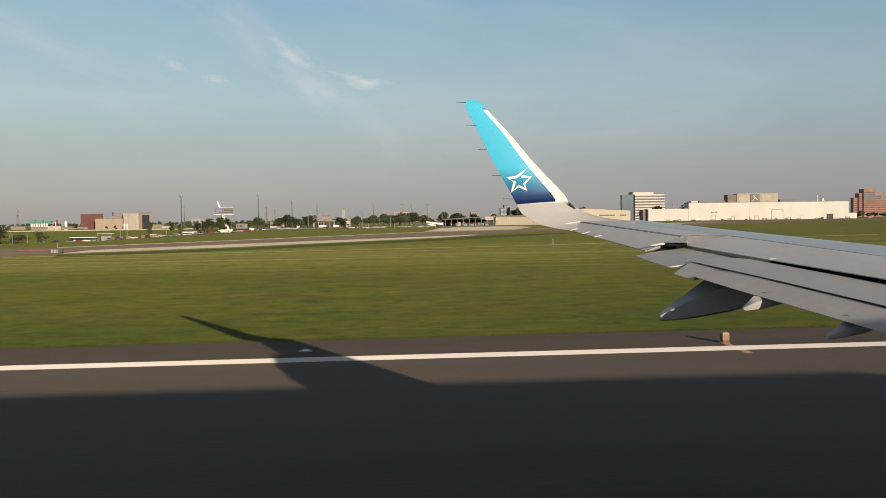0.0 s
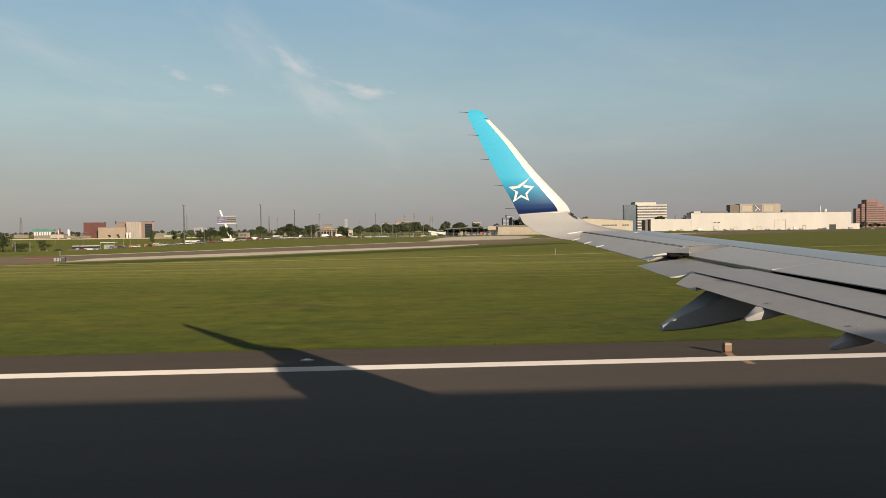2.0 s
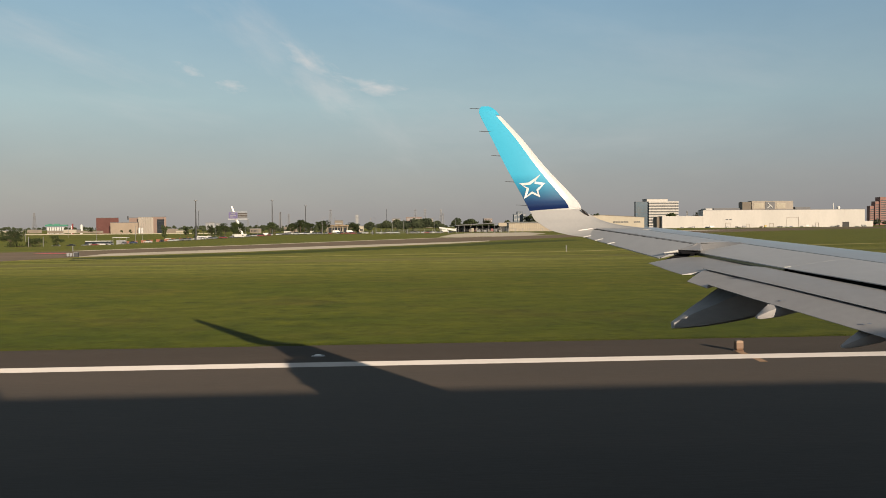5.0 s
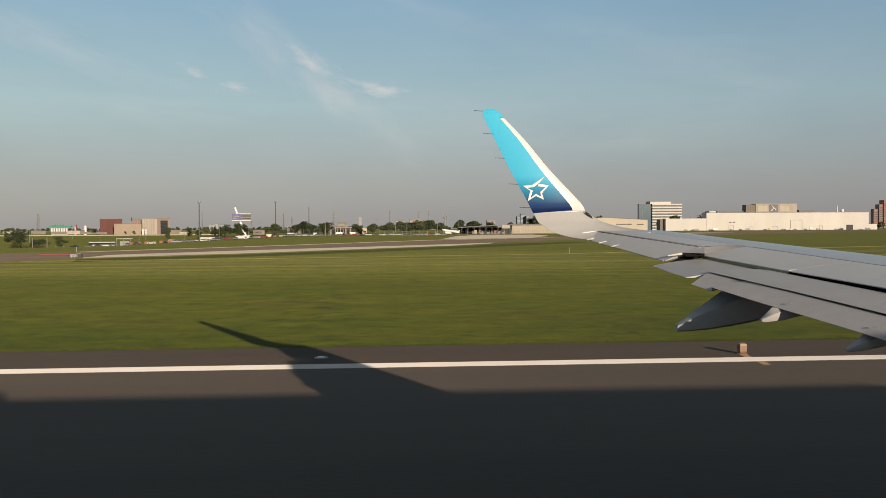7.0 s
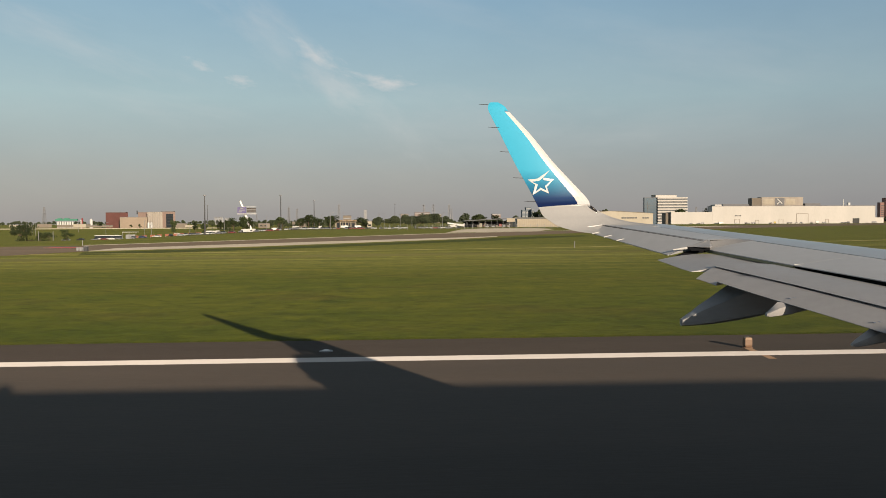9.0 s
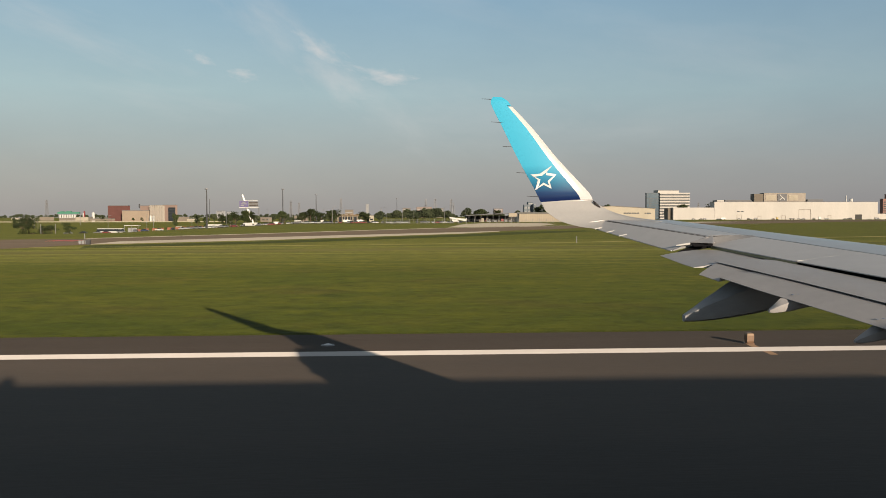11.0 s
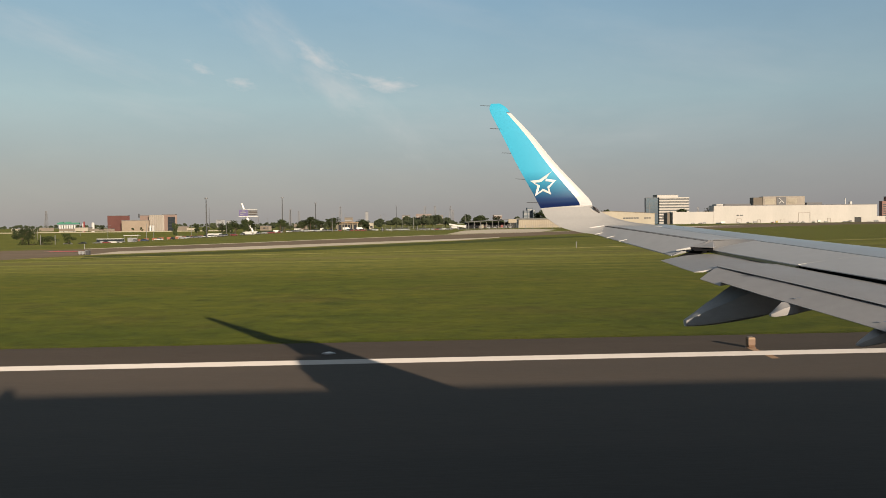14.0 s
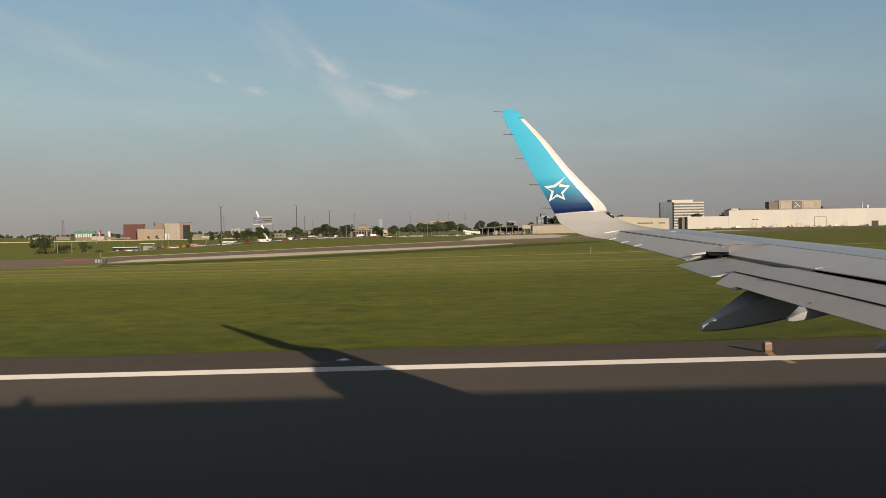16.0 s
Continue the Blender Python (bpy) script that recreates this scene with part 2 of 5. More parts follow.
BARK = mat("bark", (0.09, 0.065, 0.045), 0.95, 0, 0.25, 2.0)
LEAF = mat("leaf", (0.031, 0.043, 0.018), 0.8, 0, 0.35, 0.4, (1, 1, 1), 0, 8, (0.036, 0.046, 0.016), 0.2, 0.2)
LEAF_DARK = mat("far_wood_leaf", (0.034, 0.044, 0.024), 0.8, 0, 0.35, 0.05, (1, 1, 1), 0, 30, (0.055, 0.065, 0.034), 0.2)


def grass_material():
    m = bpy.data.materials.new("mown_grass")
    m.use_nodes = True
    n = Nodes(m.node_tree)
    pos = n.add("ShaderNodeTexCoord").outputs["Object"]
    swath = n.noise(n.scaled(pos, (0.008, 0.30, 1)), 1.0, 5.0, 0.65)
    patch = n.noise(n.scaled(pos, (0.045, 0.085, 1)), 1.0, 6.0, 0.62)
    tuft = n.noise(n.scaled(pos, (0.50, 0.60, 1)), 1.0, 5.0, 0.62)
    blade = n.noise(n.scaled(pos, (2.2, 5.0, 1)), 1.0, 3.0, 0.7)
    near = n.mix(n.ramp(patch, [(0.36, (0, 0, 0)), (0.66, (1, 1, 1))]), (0.0420, 0.0500, 0.0044, 1), (0.0560, 0.0588, 0.0064, 1))
    clover = n.noise(n.scaled(pos, (0.11, 0.20, 1)), 1.0, 5.0, 0.6)
    near = n.mix(1.0, near, n.ramp(clover, [(0.34, (0.80, 0.88, 0.78)), (0.52, (1, 1, 1)), (0.68, (1.10, 1.06, 1.0))]), "MULTIPLY")
    bare = n.noise(n.scaled(pos, (0.07, 0.10, 1)), 1.3, 6.0, 0.62)
    near = n.mix(n.math("MULTIPLY", n.ramp(bare, [(0.52, (0, 0, 0)), (0.68, (1, 1, 1))]), 0.5), near, (0.05368, 0.04298, 0.01005, 1))
    # drier hay further out from the pavement
    out = n.add("ShaderNodeSeparateXYZ", {0: pos}).outputs[1]
    dry = n.math("MULTIPLY", n.ramp(n.math("DIVIDE", out, 300.0), [(0.24, (0, 0, 0)), (0.35, (1, 1, 1)), (0.46, (0.7, 0.7, 0.7)), (0.60, (0.3, 0.3, 0.3))]), n.ramp(swath, [(0.38, (0, 0, 0)), (0.56, (1, 1, 1))]))
    rim = n.ramp(n.math("DIVIDE", n.math("ADD", out, n.math("MULTIPLY", n.math("SUBTRACT", swath, 0.5), 12.0)), 100.0), [(0.36, (0.80, 0.84, 0.82)), (0.55, (1, 1, 1))])
    near = n.mix(1.0, near, rim, "MULTIPLY")
    base = n.mix(dry, near, (0.1030, 0.1010, 0.0250, 1))
    base = n.mix(1.0, base, n.ramp(tuft, [(0.30, (0.68, 0.73, 0.66)), (0.70, (1.30, 1.25, 1.20))]), "MULTIPLY")
    base = n.mix(1.0, base, n.ramp(blade, [(0.25, (0.78, 0.78, 0.78)), (0.75, (1.22, 1.22, 1.22))]), "MULTIPLY")
    clump = n.noise(n.scaled(pos, (1.0, 0.9, 1)), 1.0, 4.0, 0.6)
    base = n.mix(1.0, base, n.ramp(clump, [(0.30, (0.62, 0.70, 0.60)), (0.44, (1, 1, 1)), (0.70, (1.08, 1.07, 1.04))]), "MULTIPLY")
    streak = n.noise(n.scaled(pos, (0.30, 0.55, 1)), 1.0, 5.0, 0.66)
    base = n.mix(1.0, base, n.ramp(streak, [(0.32, (0.84, 0.87, 0.85)), (0.46, (1, 1, 1)), (0.70, (1.08, 1.07, 1.05))]), "MULTIPLY")
    lift = n.math("ADD", n.math("MULTIPLY", tuft, 0.7), n.math("MULTIPLY", blade, 0.3))
    bend = n.add("ShaderNodeBump", {"Height": lift, "Strength": 0.5, "Distance": 0.15}).outputs[0]
    shade = n.add("ShaderNodeBsdfPrincipled", {"Base Color": base, "Roughness": 0.95, "Diffuse Roughness": 1.0, "Specular IOR Level": 0.15, "Normal": bend})
    n.add("ShaderNodeOutputMaterial", {0: shade.outputs[0]})
    return m


GRASS = grass_material()


def tuft_material():
    m = bpy.data.materials.new("grass_tuft")
    m.use_nodes = True
    n = Nodes(m.node_tree)
    chance = n.add("ShaderNodeNewGeometry").outputs["Random Per Island"]
    tone = n.ramp(chance, [(0.0, (0.034, 0.046, 0.007)), (0.5, (0.048, 0.060, 0.009)), (1.0, (0.066, 0.070, 0.013))])
    shade = n.add("ShaderNodeBsdfPrincipled", {"Base Color": tone, "Roughness": 0.8, "Specular IOR Level": 0.1})
    n.add("ShaderNodeOutputMaterial", {0: shade.outputs[0]})
    return m


TUFT = tuft_material()


def winglet_material():
    m = bpy.data.materials.new("winglet_blue_paint")
    m.use_nodes = True
    n = Nodes(m.node_tree)
    z = n.add("ShaderNodeSeparateXYZ", {0: n.add("ShaderNodeTexCoord").outputs["Object"]}).outputs[2]
    tone = n.ramp(n.math("DIVIDE", n.math("SUBTRACT", z, 4.8), 2.0),
                  [(0.02, (0.001, 0.010, 0.060)), (0.08, (0.001, 0.030, 0.110)), (0.21, (0.009, 0.165, 0.30)), (0.34, (0.034, 0.32, 0.50)), (1.0, (0.042, 0.36, 0.55))])
    shade = n.add("ShaderNodeBsdfPrincipled", {"Base Color": tone, "Roughness": 0.40, "Specular IOR Level": 0.12})
    n.add("ShaderNodeOutputMaterial", {0: shade.outputs[0]})
    return m


WINGLET_BLUE = winglet_material()

# ---------------------------------------------------------------- mesh helpers


def part(name, bm, material, parent=None, label="", smooth=False):
    """Links a bmesh as one mesh object under a thing or a part."""
    bmesh.ops.recalc_face_normals(bm, faces=bm.faces)
    me = bpy.data.meshes.new(name)
    bm.to_mesh(me)
    bm.free()
    for m in material if isinstance(material, (list, tuple)) else (material,):
        me.materials.append(m)
    if smooth:
        for p in me.polygons:
            p.use_smooth = True
        me.set_sharp_from_angle(angle=radians(35))
    ob = new(name, me)
    ob.parent = parent
    if label:
        tagged(ob, label)
    return ob


def box(bm, x0, x1, y0, y1, z0, z1, material=0):
    v = [bm.verts.new((x, y, z)) for x in (x0, x1) for y in (y0, y1) for z in (z0, z1)]
    for f in ((0, 1, 3, 2), (4, 6, 7, 5), (0, 4, 5, 1), (2, 3, 7, 6), (0, 2, 6, 4), (1, 5, 7, 3)):
        bm.faces.new([v[i] for i in f]).material_index = material
    return bm


def boxes(*rows):
    bm = bmesh.new()
    for r in rows:
        box(bm, *r)
    return bm


def bar(bm, a, b, r0, r1=None, sides=6):
    """A round bar from a to b."""
    a, b = Vector(a), Vector(b)
    q = (b - a).to_track_quat("Z", "Y").to_matrix()
    rings = []
    for p, r in ((a, r0), (b, r0 if r1 is None else r1)):
        rings.append([bm.verts.new(p + q @ Vector((r * math.cos(2 * math.pi * i / sides), r * math.sin(2 * math.pi * i / sides), 0))) for i in range(sides)])
    for i in range(sides):
        j = (i + 1) % sides
        bm.faces.new((rings[0][i], rings[0][j], rings[1][j], rings[1][i]))
    bm.faces.new(rings[0][::-1])
    bm.faces.new(rings[1])
    return bm


def loft(bm, rings, caps=True, material=0):
    made = [[bm.verts.new(p) for p in r] for r in rings]
    n = len(made[0])
    for a, b in zip(made, made[1:]):
        for i in range(n):
            bm.faces.new((a[i], a[(i + 1) % n], b[(i + 1) % n], b[i])).material_index = material
    if caps:
        bm.faces.new(made[0][::-1]).material_index = material
        bm.faces.new(made[-1]).material_index = material
    return made


def slab(name, outline, top, thick, material, parent=None):
    """A flat sheet with thickness from an outline of (x, y)."""
    bm = bmesh.new()
    a = [bm.verts.new((x, y, top)) for x, y in outline]
    b = [bm.verts.new((x, y, top - thick)) for x, y in outline]
    bm.faces.new(a)
    bm.faces.new(b[::-1])
    for i in range(len(a)):
        j = (i + 1) % len(a)
        bm.faces.new((a[i], b[i], b[j], a[j]))
    return part(name, bm, material, parent)


def ease(a, b, v):
    t = min(max((v - a) / (b - a), 0.0), 1.0)
    return t * t * (3 - 2 * t)


def land(x, y):
    """Height of the land: level airfield, and a car park in a dip beyond the taxiway with a bank behind it."""
    aside = min(max((-55.0 - x) / 110.0, 0.0), 1.0)
    return -aside * (5.3 * ease(185, 390, y) - 4.1 * ease(570, 820, y))


def thing(name, label, category, x=0.0, y=0.0, z=0.0, group="", kind="", turn=0.0):
    ob = new(name)
    ob.matrix_basis = pose(x, y, z + land(x, y), 0, 0, turn)
    return tagged(ob, label, category, group, kind)


def at(x, y, lift=-0.05, turn=0.0):
    return pose(x, y, land(x, y) + lift, 0, 0, turn)


# ---------------------------------------------------------------- ground and pavements
bm = bmesh.new()
xs = [-4400, -2400, -1200, -600, -400, -280, -200, -165, -138, -110, -82, -55, -20, 60, 150, 300, 600, 1200, 2400, 4400]
ys = [-4400, -2400, -1200, -600, -300, -150, -60, 0, 60, 120, 190, 215, 240, 270, 300, 330, 360, 390, 420, 445, 470, 520, 570, 600, 635, 670, 705, 740, 780, 820, 1200, 2400, 4400]
grid = [[bm.verts.new((x, y, land(x, y) - 0.04)) for y in ys] for x in xs]
for i in range(len(xs) - 1):
    for j in range(len(ys) - 1):
        bm.faces.new((grid[i][j], grid[i + 1][j], grid[i + 1][j + 1], grid[i][j + 1]))
ground = tagged(part("ground", bm, GRASS, smooth=True), "airfield of mown grass with drier strips and a far bank", "ground", kind="structure")

runway = tagged(slab("runway", [(-900, -32.0), (1400, -32.0), (1400, 28.6), (-900, 28.6)], 0.0, 0.3, ASPHALT), "dark grey asphalt runway with long tyre streaks and painted shade", "runway", kind="structure")
shoulder = tagged(slab("runway_shoulder", [(-900, 28.602), (1400, 28.602), (1400, 32.6), (-900, 32.6)], -0.004, 0.3, SHOULDER), "brownish asphalt shoulder beside the runway edge line", "pavement", kind="structure")
edge_line = tagged(slab("runway_edge_line", [(-900, 27.55), (1400, 27.55), (1400, 28.45), (-900, 28.45)], 0.004, 0.003, WHITE_LINE), "continuous white painted runway edge line", "marking", kind="structure")

# tufts that hang over the edge of the pavement
rng = np.random.default_rng(12)
count = 16000
out = 32.56 + 0.9 * rng.random(count) ** 2
side = -30.0 + 72.0 * rng.random(count)
tall = 0.006 + 0.024 * rng.random(count)
wide, turn = 0.02 + 0.05 * rng.random(count), rng.random(count) * math.pi
lean = rng.normal(0, 0.04, (count, 2))
root = np.stack([side, out, np.full(count, -0.045)], 1)
arm = np.stack([np.cos(turn) * wide, np.sin(turn) * wide, np.zeros(count)], 1)
tip = root + np.stack([lean[:, 0], lean[:, 1], tall], 1)
verts = np.stack([root - arm, root + arm, tip], 1).reshape(-1, 3)
me = bpy.data.meshes.new("grass_tufts")
me.from_pydata(verts.tolist(), [], np.arange(len(verts)).reshape(-1, 3).tolist())
me.materials.append(TUFT)
tagged(new("grass_tufts", me), "short uneven green grass tufts beside the runway shoulder", "grass", kind="stuff")

# ---------------------------------------------------------------- the airliner that carries the camera
plane = thing("airliner", "white and blue airliner with grey wing, flaps out, on the runway", "airplane")
plane.matrix_basis = Matrix.Translation((0, 0, 4.5)) @ Matrix.Scale(0.84, 4) @ Matrix.Translation((0, 0, -4.5))


def spread(y, rows):
    """Straight lines between rows of (y, value)."""
    for (a, u), (b, v) in zip(rows, rows[1:]):
        if y <= b or (b, v) == rows[-1]:
            return u + (v - u) * (y - a) / (b - a)


def lead_x(y):
    return 13.45 - 0.516 * y


def lead_z(y):
    return spread(y, [(-1.8, 2.86), (4.6, 3.42), (11.93, 4.045), (13.34, 4.172), (15.5, 4.375), (16.4, 4.46)])


def slat_x(y):
    """The seam behind the leading edge panels."""
    return 11.20 - 0.4055 * y


def slat_z(y):
    return spread(y, [(-1.8, 2.86), (4.6, 3.40), (11.0, 3.960), (13.0, 4.155), (15.5, 4.398), (16.3, 4.476)])


def spoiler_x(y):
    return 8.95 - 0.295 * y if y > 4.6 else 7.60


def spoiler_z(y):
    return spread(y, [(-1.8, 2.68), (4.6, 3.285), (9.87, 3.751), (11.4, 3.880), (13.3, 4.050)])


def hinge_x(y):
    return 10.98 - 0.4409 * y


def hinge_z(y):
    return 4.181 + 0.1024 * (y - 13.3)


def aileron_x(y):
    return 8.40 - 0.295 * y


def aileron_z(y):
    """The trailing edge of the aileron, which droops with the flaps."""
    return 3.955 + 0.139 * (y - 13.34)


def skin_z(x, y, rear_x, rear_z):
    """Height of the upper skin: rounded nose, flat middle, easy fall to the rear edge."""
    if x >= slat_x(y):
        u = min(max((lead_x(y) - x) / (lead_x(y) - slat_x(y)), 0.0), 1.0)
        return lead_z(y) + (slat_z(y) - lead_z(y)) * u + 0.085 * math.sqrt(u) * (1 - u) - 0.05 * (1 - min(u / 0.06, 1.0)) ** 2
    u = (slat_x(y) - x) / (slat_x(y) - rear_x(y))
    return slat_z(y) + (rear_z(y) - slat_z(y)) * u + 0.035 * u * (1 - u)


def skin_piece(y0, y1, front, rear, rear_x, rear_z, sink=0.0, n=10, m=9, deep=0.05):
    """A closed piece of the wing between two spans and two lines along the span; sink: depth under the outer skin."""
    rings = []
    for k in range(m):
        y = y0 + (y1 - y0) * k / (m - 1)
        xa, xb = front(y), rear(y)
        top, low = [], []
        for i in range(n):
            x = xa + (xb - xa) * (i / (n - 1)) ** (1.6 if front is lead_x else 1.0)
            f = (lead_x(y) - x) / (lead_x(y) - rear_x(y))
            z = skin_z(x, y, rear_x, rear_z) - sink
            top.append((x, y, z))
            low.append((x, y, z - 0.012 - 2.6 * deep * math.sqrt(max(f, 0.0)) * max(1 - f, 0.0)))
        rings.append(top + low[::-1])
    bm = bmesh.new()
    loft(bm, rings)
    return bm


def behind(line, gap):
    """A line along the span, set back by a gap."""
    return lambda y: line(y) - gap


def between(ya, fa, yb, fb):
    """A line on the aileron, by fractions from its hinge to its rear edge."""
    return lambda y: hinge_x(y) + (aileron_x(y) - hinge_x(y)) * spread(y, [(ya, fa), (yb, fb)])


INNER, OUTER = (spoiler_x, spoiler_z), (hinge_x, hinge_z)
# core under the panels, coloured near black so the seams look shaded
wing = part("wing", skin_piece(-1.2, 13.25, lead_x, behind(spoiler_x, -0.06), *INNER, 0.009, 16, 14, 0.10), GAP_SHADE, plane, "wing core painted near black for the shade between the panels")
for y0, y1 in ((-1.2, 5.0), (5.012, 8.6), (8.612, 10.9), (10.903, 13.27)):
    part("slat", skin_piece(y0, y1, lead_x, slat_x, *INNER, 0, 16, 6, 0.10), WING_SKY, wing, "pale bluish leading edge panel", True)
for y0, y1 in ((-1.0, 4.6), (4.603, 7.0), (7.003, 9.3), (9.303, 11.428), (11.431, 13.26)):
    part("spoiler", skin_piece(y0, y1, behind(slat_x, 0.032), spoiler_x, *INNER, 0, 9, 6), WING_GREY, wing, "", True)
part("slat", skin_piece(13.2704, 15.75, lead_x, slat_x, *OUTER, 0, 14, 10), WING_SKY, wing, "pale bluish leading edge panel", True)
part("outer_wing", skin_piece(13.40, 15.78, behind(slat_x, 0.028), behind(hinge_x, -0.002), *OUTER, 0, 8, 9), WING_GREY, wing, "", True)
# same shade colour under the outer panels
part("outer_core", skin_piece(13.38, 15.74, behind(lead_x, 0.08), behind(hinge_x, 0.05), *OUTER, 0.008, 12, 8), GAP_SHADE, wing)


def droop_piece(y0, y1, front, rear, lift=0.0, m=8):
    """A flat tapered piece of the drooped aileron."""
    rings = []
    for k in range(m):
        y = y0 + (y1 - y0) * k / (m - 1)
        top = []
        for i in range(6):
            x = front(y) + (rear(y) - front(y)) * i / 5
            u = (hinge_x(y) - x) / (hinge_x(y) - aileron_x(y))
            top.append((x, y, hinge_z(y) + (aileron_z(y) - hinge_z(y)) * u + 0.05 * u * (1 - u) + lift, u))
        rings.append([p[:3] for p in top] + [(x, yy, z - 0.012 - 0.11 * max(1 - u, 0.0)) for x, yy, z, u in top[::-1]])
    bm = bmesh.new()
    loft(bm, rings)
    return bm


part("aileron", droop_piece(13.36, 15.72, behind(hinge_x, 0.022), aileron_x), WING_GREY, wing, "grey drooped aileron with a dark hinge line", True)
# step from the spoiler's end up to the fixed outer skin
rings = []
for i in range(9):
    xa, xb = slat_x(13.262) + (spoiler_x(13.262) - slat_x(13.262)) * i / 8, slat_x(13.40) + (hinge_x(13.40) - slat_x(13.40)) * i / 8
    low, high = (xa, 13.262, skin_z(xa, 13.262, *INNER) - 0.004), (xb, 13.398, skin_z(xb, 13.398, *OUTER))
    mid = ((low[0] + high[0]) / 2, 13.35, (low[2] + high[2]) / 2 + 0.01)
    rings.append([low, mid, high, (high[0], 13.398, high[2] - 0.16), (low[0], 13.27, low[2] - 0.05)])
bm = bmesh.new()
loft(bm, rings)
part("step_fairing", bm, STEP_GREY, wing, "grey cover panel between spoiler and aileron", True)


def sheet(points, thick):
    """A flat panel through its corners, with a thickness downwards."""
    bm = bmesh.new()
    loft(bm, [points, [(x, y, z - thick) for x, y, z in points]])
    return bm


part("closing_panel", sheet([(5.150, 13.395, 4.192), (4.739, 13.274, 4.096), (4.993, 12.976, 4.090), (5.075, 13.09, 4.100)], 0.008), FLAP_GREY, wing, "grey closing panel behind the cover panel")
part("closing_plate", sheet([(4.731, 13.250, 4.086), (5.039, 13.095, 4.080), (5.016, 13.036, 4.043), (4.760, 13.155, 4.033)], 0.006), COVER_DARK, wing, "dark plate between spoiler and aileron")
part("end_rib", droop_piece(13.34, 13.358, behind(hinge_x, 0.03), between(13.2, 0.97, 14.0, 0.97), 0.002, 2), COVER_GREY, wing, "dark grey rib at the aileron's inner end")
part("end_plate", droop_piece(13.30, 13.338, behind(hinge_x, 0.04), between(13.2, 0.86, 14.0, 0.86), -0.055, 2), COVER_DARK, wing, "dark end of the aileron")
part("hinge_bracket", bar(bmesh.new(), (4.51, 13.274, 4.040), (4.726, 13.238, 4.071), 0.010, 0.022, 8), WHITE_PAINT, wing, "short white hinge bracket at the aileron's end")
# added strip below the outer spoiler, coloured like grass seen through the slot
bm = bmesh.new()
loft(bm, [[(spoiler_x(y) + dx, y, spoiler_z(y) + dz) for dx, dz in ((0.03, -0.014), (-0.002, -0.014), (-0.006, -0.048), (0.03, -0.048))] for y in np.linspace(11.44, 13.22, 6)])
part("slot_grass_strip", bm, SLOT_GRASS, wing, "dull green added strip standing in for grass seen through the slot")
part("spoiler_seal", bar(bmesh.new(), (spoiler_x(11.43) + 0.01, 11.43, spoiler_z(11.43) + 0.004), (spoiler_x(11.43) + 0.16, 11.43, spoiler_z(11.43) + 0.020), 0.008, 0.003, 6), WHITE_PAINT, wing, "small white seal between two spoilers")


# near-black strip that paints the spoiler's shade into the flap slot
bm = bmesh.new()
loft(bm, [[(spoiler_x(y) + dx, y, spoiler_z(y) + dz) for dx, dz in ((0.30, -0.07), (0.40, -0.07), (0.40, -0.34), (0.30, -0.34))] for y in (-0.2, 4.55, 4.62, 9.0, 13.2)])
part("flap_cove", bm, GAP_SHADE, wing, "cove strip painted near black for the shade ahead of the flap")


def flap_ring(y, front, rear, zf, zr, thick, slant=0.0, hump=0.0):
    pts = []
    for i in range(9):
        f = i / 8
        pts.append((front + (rear - front) * f, y + slant * (1 - f), zf + (zr - zf) * f + thick * (math.sqrt(f) * (1 - f) * 0.9 - 0.3 * (1 - f) ** 6) + hump * math.sin(math.pi * f ** 1.5)))
    for i in range(9):
        f = 1 - i / 8
        pts.append((front + (rear - front) * f, y + slant * (1 - f), zf + (zr - zf) * f - 0.005 - thick * math.sqrt(f) * (1 - f) ** 1.8 * 1.6))
    return pts


def flap_rear_x(y):
    return 8.05 - 0.295 * y if y > 4.6 else 6.69


def flap_rear_z(y):
    return spread(y, [(-1.8, 2.30), (4.6, 3.05), (8.88, 3.545), (10.23, 3.702), (11.8, 3.866), (13.1, 3.995)])


def tab_rear_x(y):
    return 7.60 - 0.295 * y if y > 4.6 else 6.24


def tab_rear_z(y):
    return spread(y, [(-1.8, 2.03), (4.6, 2.83), (8.38, 3.325), (9.24, 3.446), (10.11, 3.557), (10.96, 3.683), (11.6, 3.765)])


def flap_front_z(y):
    return spoiler_z(y) - 0.08 - 0.010 * (13.26 - y)


